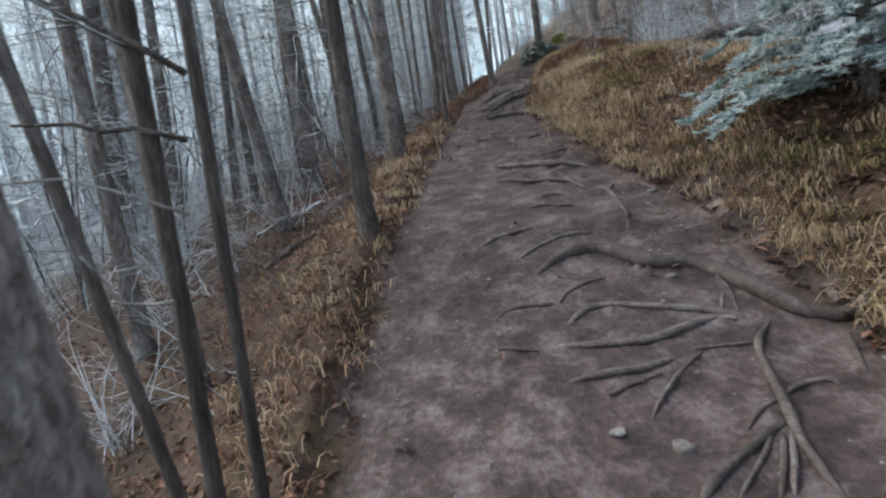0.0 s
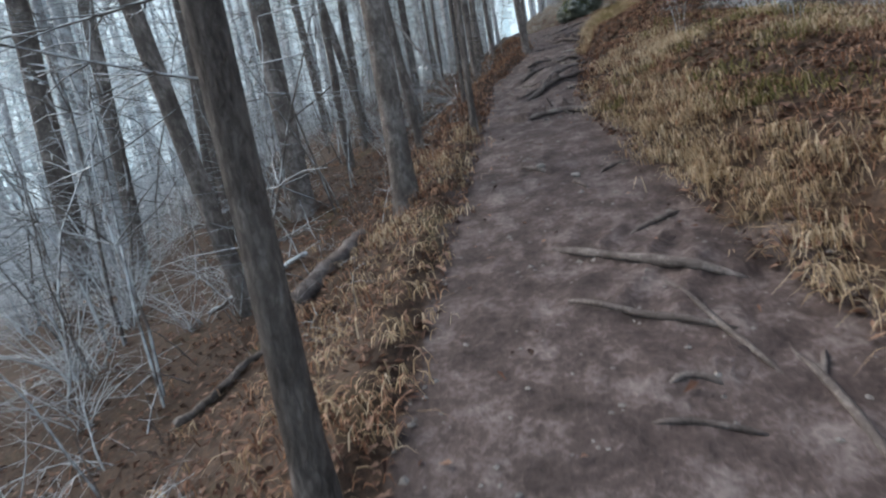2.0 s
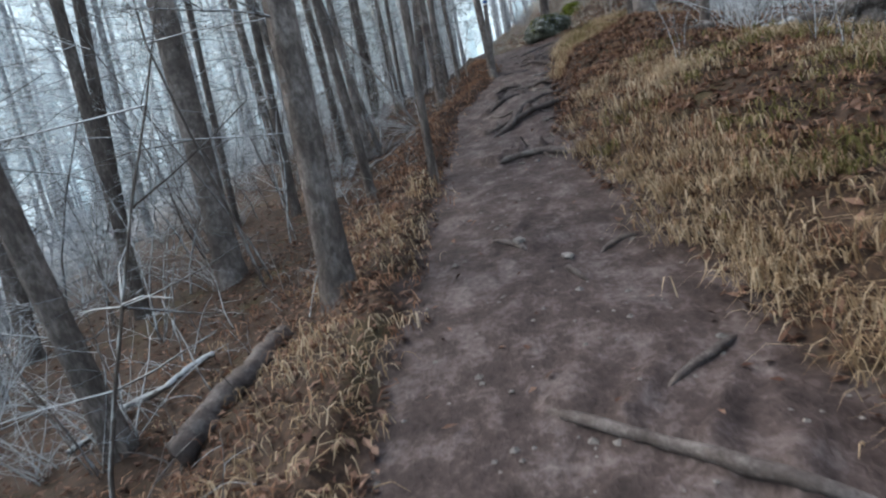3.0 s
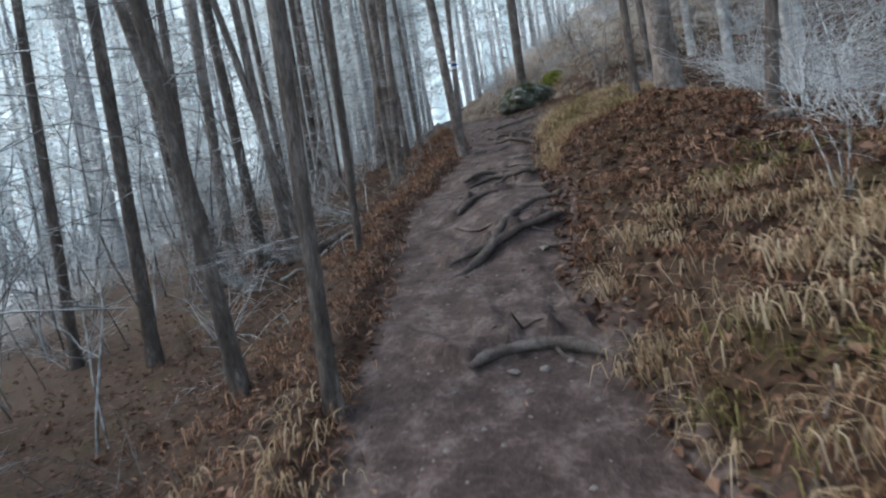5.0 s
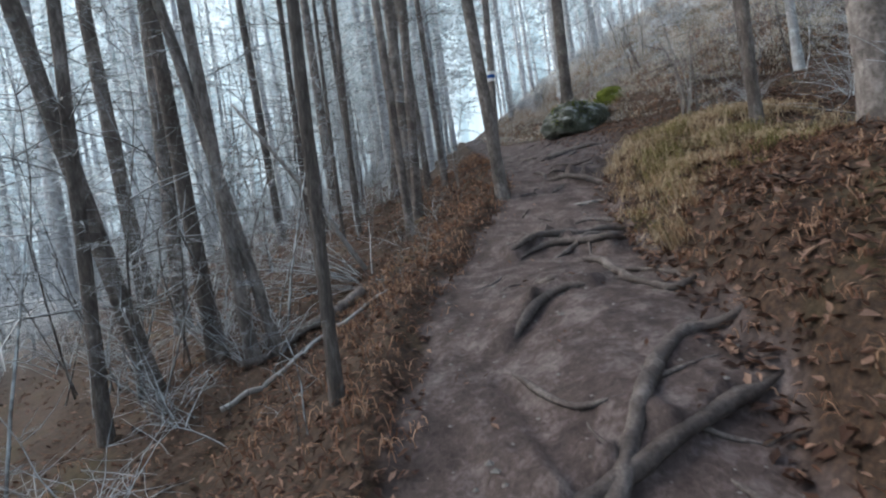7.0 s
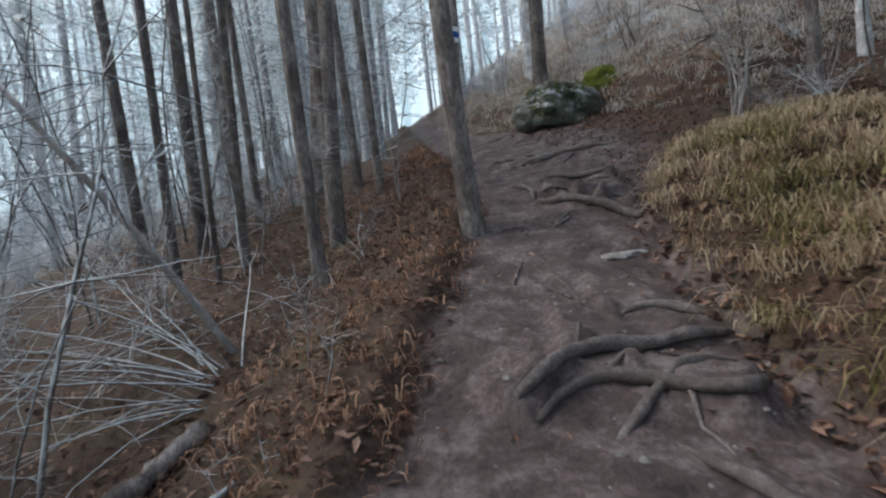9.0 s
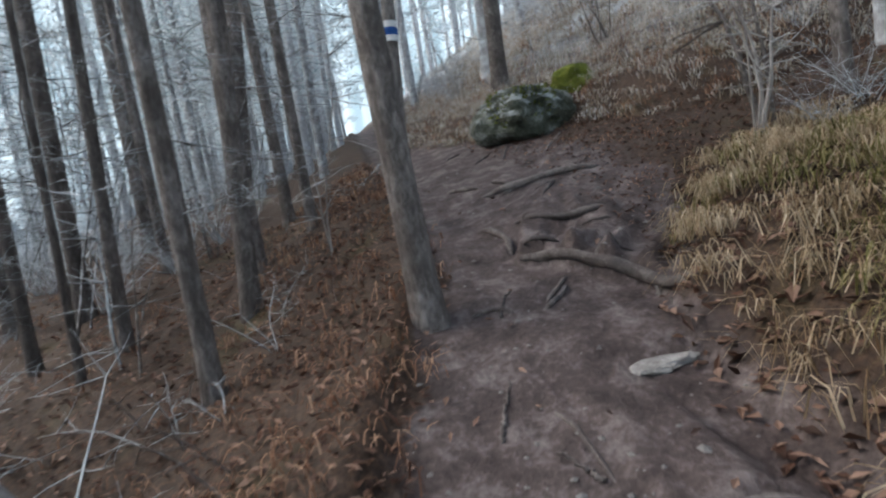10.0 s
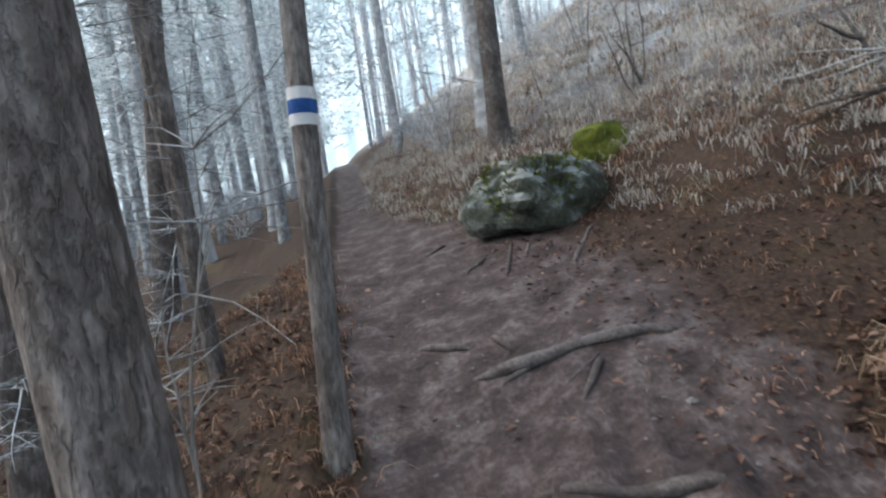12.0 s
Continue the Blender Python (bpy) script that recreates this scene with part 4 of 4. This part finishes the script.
for k, (x, y) in enumerate(((5.6, 12.6), (6.6, 10.4), (6.2, 14.8), (7.4, 13.0), (8.3, 16.0), (8.8, 11.6), (7.2, 17.6), (9.6, 14.2), (6.9, 8.2), (9.9, 18.4), (8.4, 9.2), (11.0, 12.4))):
    pine(x, y, 0.06 + 0.014 * (k % 5), 0.02 * (k % 3) - 0.02, 0, 950 + k, far=True, twigs=13)

# thin leafless young trees crowding the lower slope
rng = random.Random(61)
for k in range(75):
    y = rng.uniform(4, 25)
    x = float(np.interp(y, [e[1] for e in EDGE_L], [e[0] for e in EDGE_L])) - rng.uniform(1.7, 6.5)
    shrub(x, y, [RODS[(k + j * 3) % 8] for j in range(rng.choice((1, 2, 2, 3)))], rng.uniform(1.0, 1.9), k * 41, "slender bare young tree with dark rimed twigs", "sapling")
for k in range(46):
    y = rng.uniform(2.5, 17)
    x = float(np.interp(y, [e[1] for e in EDGE_L], [e[0] for e in EDGE_L])) - rng.uniform(0.8, 2.2)
    bush(x, y, 300 + k, rng.choice((2, 3)), rng.uniform(0.5, 1.0), 0.9, 0.007, rng.choice((BARK, TWIG, BARK)), "low tangle of dark fallen twigs in the leaf litter", "brushwood", subs=5, arch=0.6)

# the fan of long arching stems over a rotten log
bush(-0.02, 15.45, 91, 12, 2.9, 1.5, 0.010, TWIG, "uprooted bush with long rimed stems fanning over the slope", "leaning_bush", (-1.4, 0.3), 9, 0.28)
bush(0.05, 15.2, 92, 8, 2.3, 1.6, 0.007, TWIG, "uprooted bush with drooping rimed stems fanning over the slope", "leaning_bush", (-1.9, -0.9), 7, 0.5)
bush(0.75, 14.6, 93, 3, 0.8, 0.25, 0.007, DEAD, "small bare seedling with rimed forked twigs beside the path", "seedling", subs=9, arch=0.1)
bush(1.5, 17.5, 94, 2, 1.9, 0.15, 0.016, DEAD, "pale dead sapling with spreading bare twigs", "dead_sapling", (-0.1, 0), 14, 0.02)
bush(5.75, 20.4, 95, 5, 1.7, 0.45, 0.014, BARK, "dark leafless forked shrub beside the boulder", "forked_shrub", subs=5, arch=-0.05)
bush(4.72, 16.75, 96, 4, 2.1, 0.3, 0.018, DEAD, "pale crooked dead saplings leaning over the bank", "leaning_snag", (0.15, 0), 8, -0.02)
bush(4.95, 16.8, 97, 2, 2.6, 0.25, 0.032, BARK, "dark crooked small tree on the bank", "crooked_tree", (-0.2, 0), 5, -0.03)
for x, y, s, t in ((2.9, 6.9, 0.45, 0), (3.4, 7.8, 0.5, 90), (2.6, 8.4, 0.4, 40), (3.9, 8.9, 0.6, 120), (4.4, 10.2, 0.6, 70), (2.4, 4.9, 0.35, 20)):
    shrub(x, y, SAPLINGS[t % 4], s, t, "thin bare twig standing in the dry grass", "standing_twig")


snag = new("dead_sapling", mesh_of("dead_sapling", *tube([(0.10, 15.71, 3.60), (-0.15, 15.72, 4.05), (-0.47, 15.62, 4.68), (-0.83, 15.50, 5.30), (-1.25, 15.42, 5.98)], [0.035, 0.032, 0.028, 0.024, 0.018], 8, 0.08, random.Random(4)), DEAD))
tagged(snag, "long pale dead sapling leaning out over the slope", "sapling")


def log(points, radii, material, seed, label, name="log"):
    rng = random.Random(seed)
    pts = []
    n = 30
    for k in range(n + 1):
        u = k / n * (len(points) - 1)
        i = min(int(u), len(points) - 2)
        p = Vector(points[i]).lerp(Vector(points[i + 1]), u - i)
        pts.append((p.x + rng.uniform(-0.01, 0.01), p.y + rng.uniform(-0.01, 0.01), height(p.x, p.y) + p.z))
    rad = [radii[0] + (radii[1] - radii[0]) * k / n for k in range(n + 1)]
    ob = new(name, mesh_of(name, *tube(pts, [q * rng.uniform(0.85, 1.15) for q in rad], 12, 0.12, rng), material))
    return tagged(ob, label, "log")


log([(-1.35, 6.1, 0.06), (-0.95, 7.0, 0.05)], (0.09, 0.07), ROOT, 1, "short dark rotting log in the leaf litter")
log([(-1.0, 13.7, 0.05), (0.05, 14.7, 0.07)], (0.045, 0.055), BARK, 2, "dark rotten log lying down the slope")
log([(-0.9, 12.9, 0.05), (0.4, 13.85, 0.05)], (0.022, 0.014), DEAD, 3, "pale fallen branch across the slope")
log([(-2.4, 6.7, 0.05), (-1.6, 7.3, 0.06)], (0.02, 0.024), TWIG, 4, "broken pale limb among the brush")
log([(-2.0, 5.2, 0.04), (-1.4, 5.7, 0.04)], (0.03, 0.02), BARK, 5, "short broken branch in the leaves")
log([(3.9, 9.5, 0.05), (4.8, 9.2, 0.3), (6.4, 8.8, 0.5)], (0.06, 0.13), BARK, 6, "dark fallen trunk on top of the bank", "fallen_trunk")
log([(4.85, 9.2, 0.0), (4.9, 9.2, 0.45), (4.78, 9.25, 0.95)], (0.13, 0.05), BARK, 7, "dark broken stump with a jagged tip", "stump")
log([(3.7, 9.0, 0.05), (4.7, 9.6, 0.2)], (0.03, 0.04), DEAD, 8, "grey dead branch lying on the bank")
log([(3.7, 10.4, 0.03), (4.0, 10.6, 0.05)], (0.06, 0.05), BARK, 9, "dark cut log lying in brown leaves")
log([(0.6, 15.0, 0.03), (0.98, 14.6, 0.02)], (0.012, 0.008), BARK, 10, "thin dark stick at the path's edge", "stick")
for k, (x, y, a, l) in enumerate(((1.9, 14.9, 1.1, 0.35), (2.15, 14.6, 2.0, 0.2), (0.6, 2.0, 0.2, 0.25), (2.2, 15.7, 1.0, 0.3), (1.6, 7.5, 0.5, 0.4))):
    log([(x, y, 0.008), (x + l * math.cos(a), y + l * math.sin(a), 0.006)], (0.009, 0.004), ROOT, 20 + k, "thin dark stick lying on the trodden soil", "stick")


# ---- young spruce at the start ----
def spruce(x, y, tall, seed, label):
    rng = random.Random(seed)
    ob = new("young_spruce")
    ob.matrix_basis = pose(x, y, height(x, y))
    part("trunk", mesh_of("trunk", *tube([(0, 0, -0.2), (0.02, 0, tall * 0.5), (0, 0.02, tall)], [0.05, 0.035, 0.008], 8, 0.05, rng), BARK), ob)
    for k in range(54):
        u = k / 53
        z, a = 0.10 + (tall - 0.25) * u ** 1.35, k * 2.4 + rng.uniform(-0.3, 0.3)
        long = 1.2 * (1 - u * 0.8) * rng.uniform(0.75, 1.05)
        out, side = Vector((math.cos(a), math.sin(a), 0)), Vector((-math.sin(a), math.cos(a), 0))
        line = [out * long * j / 6 + Vector((0, 0, z + 0.10 * long * math.sin(j / 6 * 2.2) - 0.30 * long * (j / 6) ** 2)) for j in range(7)]
        for p in line[1:]:
            p.z = max(p.z, height(x + p.x, y + p.y) - height(x, y) + 0.07 + 0.15 * u)
        v, f = tube(line, [0.012 * (1 - 0.8 * j / 6) for j in range(7)], 4, 0, rng, False)
        bough = part("bough", mesh_of("bough", v, f, BARK), ob)
        nv, nf = [], []
        for _ in range(int(60 * long)):
            j = rng.uniform(0.8, 6)
            i = min(int(j), 5)
            b = line[i].lerp(line[i + 1], j - i)
            sgn = rng.choice((-1, 1))
            w = (out * rng.uniform(0.5, 1.0) + side * sgn * rng.uniform(0.5, 1.0) + Vector((0, 0, rng.uniform(-0.25, 0.05)))).normalized()
            twig = long * 0.26 * (1.15 - j / 8) * rng.uniform(0.6, 1.2)
            for _ in range(26):
                p = b + w * twig * rng.random()
                q = (w * 0.8 + Vector((rng.gauss(0, 0.6), rng.gauss(0, 0.6), rng.gauss(0, 0.45)))).normalized()
                s = q.orthogonal().normalized() * 0.0055
                n = len(nv)
                nv += [p - s, p + s, p + q * rng.uniform(0.03, 0.065)]
                nf.append((n, n + 1, n + 2))
        part("needles", mesh_of("needles", nv, nf, SPRUCE, False), bough)
    return tagged(ob, label, "spruce")


spruce(2.66, 3.14, 2.0, 3, "young spruce with drooping boughs and frosted blue-green needles")


# ---- grass and leaves ----
def scatter(n, x0, x1, y0, y1, seed, keep):
    r = np.random.RandomState(seed)
    x, y = r.uniform(x0, x1, n), r.uniform(y0, y1, n)
    off = lie(x, y)[1]
    ok = keep(x, y, off, r.uniform(0, 1, n), r)
    x, y = x[ok], y[ok]
    return x, y, relief(x, y), r


def grass(name, spots, blades, long, material, label, wide=0.0034, flow=(0, 0), loose=0.075):
    x, y, z, r = spots
    n = len(x) * blades
    cx, cy, cz = (np.repeat(v, blades) for v in (x, y, z))
    size = np.repeat(r.uniform(0.6, 1.3, len(x)), blades) * r.uniform(0.5, 1.15, n) * long
    a = r.uniform(0, 6.283, n)
    ox, oy = np.cos(a) + flow[0], np.sin(a) + flow[1]
    k = np.maximum(np.hypot(ox, oy), 0.3)
    ox, oy = ox / k, oy / k
    px, py = cx + r.normal(0, loose, n), cy + r.normal(0, loose, n)
    bend = r.uniform(0.5, 1.2, n)
    w = wide * r.uniform(0.6, 1.4, n)
    rows = []
    for up, out, taper in ((-0.05, 0, 1), (0.36, 0.24, 0.9), (0.38, 0.66, 0.65), (0.06, 1.02, 0.1)):
        hx, hy, hz = px + ox * out * size * bend, py + oy * out * size * bend, cz + size * (up + (1 - bend) * 0.25 * out)
        rows += [np.stack([hx - oy * w * taper, hy + ox * w * taper, hz], -1), np.stack([hx + oy * w * taper, hy - ox * w * taper, hz], -1)]
    v = np.stack(rows, 1).reshape(-1, 3)
    base = (np.arange(n) * 8)[:, None]
    f = np.concatenate([base + np.array([[0, 1, 3, 2]]), base + np.array([[2, 3, 5, 4]]), base + np.array([[4, 5, 7, 6]])])
    me = bpy.data.meshes.new(name)
    me.from_pydata(v.tolist(), [], f.tolist())
    me.materials.append(material)
    return tagged(new(name, me), label, "grass", kind="stuff")


def leaves(name, spots, size, label, material=None):
    x, y, z, r = spots
    n = len(x)
    a, s = r.uniform(0, 6.283, n), r.uniform(0.5, 1.3, n) * size
    ux, uy = np.cos(a), np.sin(a)
    tilt, lift = r.normal(0, 0.35, n), r.uniform(0.003, 0.03, n)
    mid = np.stack([x, y, z + lift], -1)
    along = np.stack([ux, uy, tilt], -1) * s[:, None]
    across = np.stack([-uy, ux, r.normal(0, 0.3, n)], -1) * (s * r.uniform(0.35, 0.6, n))[:, None]
    curl = np.stack([0 * x, 0 * x, s * r.uniform(0.1, 0.45, n)], -1)
    v = np.stack([mid - along + curl * 0.5, mid - along * 0.2 + across + curl, mid + along, mid - along * 0.2 - across + curl, mid], 1).reshape(-1, 3)
    base = (np.arange(n) * 5)[:, None]
    f = np.concatenate([base + np.array([[0, 4, 1]]), base + np.array([[1, 4, 2]]), base + np.array([[2, 4, 3]]), base + np.array([[3, 4, 0]])])
    me = bpy.data.meshes.new(name)
    me.from_pydata(v.tolist(), [], f.tolist())
    me.materials.append(material or LEAF)
    return tagged(new(name, me), label, "leaves", kind="stuff")


EDGE_TUFTS = lambda x, y, o, u, r: right(x, y) & (o > -0.03) & (o < 0.30) & (u < 0.45 + 0.9 * waves(x, y, 0.7, 81))
right = lambda x, y: x > np.interp(y, [e[1] for e in EDGE_R[:13]], [e[0] for e in EDGE_R[:13]]) - 0.15
grass("bank_grass", scatter(4300, 1.5, 6.0, 0.5, 9.2, 1, lambda x, y, o, u, r: right(x, y) & (o > 0.02) & (u < np.where(o < 0.35, 0.7, np.clip(0.42 - o * 0.07, 0.08, 1)) * np.clip(0.30 + 2.4 * waves(x, y, 1.1, 51), 0.04, 1.3))), 22, 0.20, STRAW,
      "dry yellow grass tussocks drooping over the path's bank", flow=(-0.5, -0.1))
grass("bank_grass", scatter(900, 1.4, 4.0, 1.0, 9.2, 2, lambda x, y, o, u, r: right(x, y) & (o > 0.0) & (waves(x, y, 1.6, 31) > 0.1) & (u < 0.8)), 18, 0.18, SEDGE, "green patches of grass in the dry bank", flow=(-0.5, -0.1))
grass("hanging_grass", scatter(3600, 1.4, 3.4, 1.0, 8.6, 30, EDGE_TUFTS), 15, 0.21, STRAW, "long dry grass hanging over the undercut edge of the bank", flow=(-1.1, -0.2))
grass("rusty_grass", scatter(3400, 1.5, 6.5, 2.0, 14.2, 3, lambda x, y, o, u, r: right(x, y) & (o > 0.05) & (u < np.where(y < 9, 0.75, 0.75) * np.clip(1.1 - o * 0.2, 0.15, 1))), 14, 0.13, RUSSET,
      "matted rust-brown dead grass and bracken on the bank", flow=(-0.3, -0.1))
grass("sedge_tussocks", scatter(1900, 2.2, 5.6, 12.4, 17.6, 4, lambda x, y, o, u, r: (x > 2.2) & (o > 0.05) & (y < 16.9) & (u < np.clip(0.62 - o * 0.16, 0.10, 1) * (0.75 + 0.6 * waves(x, y, 0.9, 52))) & ((y > 13.4) | (x - y * 0.35 < -1.6))), 22, 0.25, STRAW,
      "long dry tussock grass hanging over the bank", flow=(-0.5, -0.25))
grass("sedge_tussocks", scatter(240, 2.3, 4.8, 12.6, 16.6, 5, lambda x, y, o, u, r: (o > 0.05) & (waves(x, y, 1.6, 33) > 0.0)), 22, 0.28, SEDGE, "green sedge among long dry tussock grass", flow=(-0.5, -0.25))
grass("ledge_grass", scatter(5200, -2.6, 2.2, 0.5, 21, 6, lambda x, y, o, u, r: ~right(x, y) & (o > 0.0) & (u < np.clip(0.75 - o * 0.4, 0.06, 1))), 11, 0.15, RUSSET, "short rust-brown grass on the path's outer edge", flow=(-0.3, 0))
grass("ledge_grass", scatter(1500, -1.8, 1.7, 1.5, 9, 7, lambda x, y, o, u, r: ~right(x, y) & (o > 0.0) & (u < np.clip(0.7 - o * 0.6, 0.05, 1))), 12, 0.16, STRAW, "short yellow grass on the path's outer edge", flow=(-0.3, 0))
grass("hillside_grass", scatter(6400, 2.6, 12, 17.4, 29, 8, lambda x, y, o, u, r: (away(x, y, EDGE_B, (90, 90)) > 0.0) & (np.hypot(x - 4.1, y - 19.6) > 0.6)), 12, 0.20, PALE, "rimed dry grass painted paler for haze on the hillside behind the boulder", flow=(-0.1, -0.4))
grass("hillside_grass", scatter(1300, 2.6, 9, 17.6, 27, 18, lambda x, y, o, u, r: (away(x, y, EDGE_B, (90, 90)) > 0.0) & (np.hypot(x - 4.1, y - 19.6) > 0.6)), 12, 0.20, RUSSET, "rust-brown grass on the hillside behind the boulder", flow=(-0.1, -0.4))
grass("hillside_grass", scatter(4200, 6, 22, 18.0, 36, 28, lambda x, y, o, u, r: away(x, y, EDGE_B, (90, 90)) > 0.3), 10, 0.26, PALE, "rimed dry grass painted paler for haze higher up the hillside", flow=(-0.1, -0.4))
grass("side_grass", scatter(1500, 3.4, 9, 15.8, 20.4, 19, lambda x, y, o, u, r: (x > 3.7 + 0.2 * (y - 17)) & (u < 0.25 + 0.5 * waves(x, y, 1.2, 71))), 8, 0.09, RUSSET, "short brown grass in the leaves of the side path")
leaves("leaf_litter", scatter(60000, -4.5, 2.2, -0.5, 21, 9, lambda x, y, o, u, r: ~right(x, y) & (o > -0.06) & (u < np.clip(1.15 - o * 0.25, 0.2, 1))), 0.028, "thick litter of rust-brown fallen leaves on the slope")
leaves("leaf_litter", scatter(42000, 1.5, 6.5, 0.5, 17, 10, lambda x, y, o, u, r: right(x, y) & (o > -0.15) & (u < np.clip(1.1 - o * 0.2, 0.2, 1) * np.where(y > 8.8, 1, 0.8))), 0.036, "litter of brown leaves and bracken on the bank")
leaves("leaf_litter", scatter(17000, 3.0, 10, 15.8, 21.5, 11, lambda x, y, o, u, r: (x > 3.3 + 0.5 * np.maximum(18 - y, 0) * 0) & (u < np.clip((x - 3.0 + np.maximum(17.2 - y, 0) * 0.8) * 0.9, 0, 1)) & (away(x, y, EDGE_B, (90, 90)) < 0.25)), 0.021, "brown leaves trodden into the side path")
leaves("stray_leaves", scatter(1500, -0.6, 3.4, 0.8, 19.5, 12, lambda x, y, o, u, r: (o < 0) & (u < 0.2 + 0.8 * np.exp(o * 3))), 0.026, "stray brown leaves on the trodden soil")
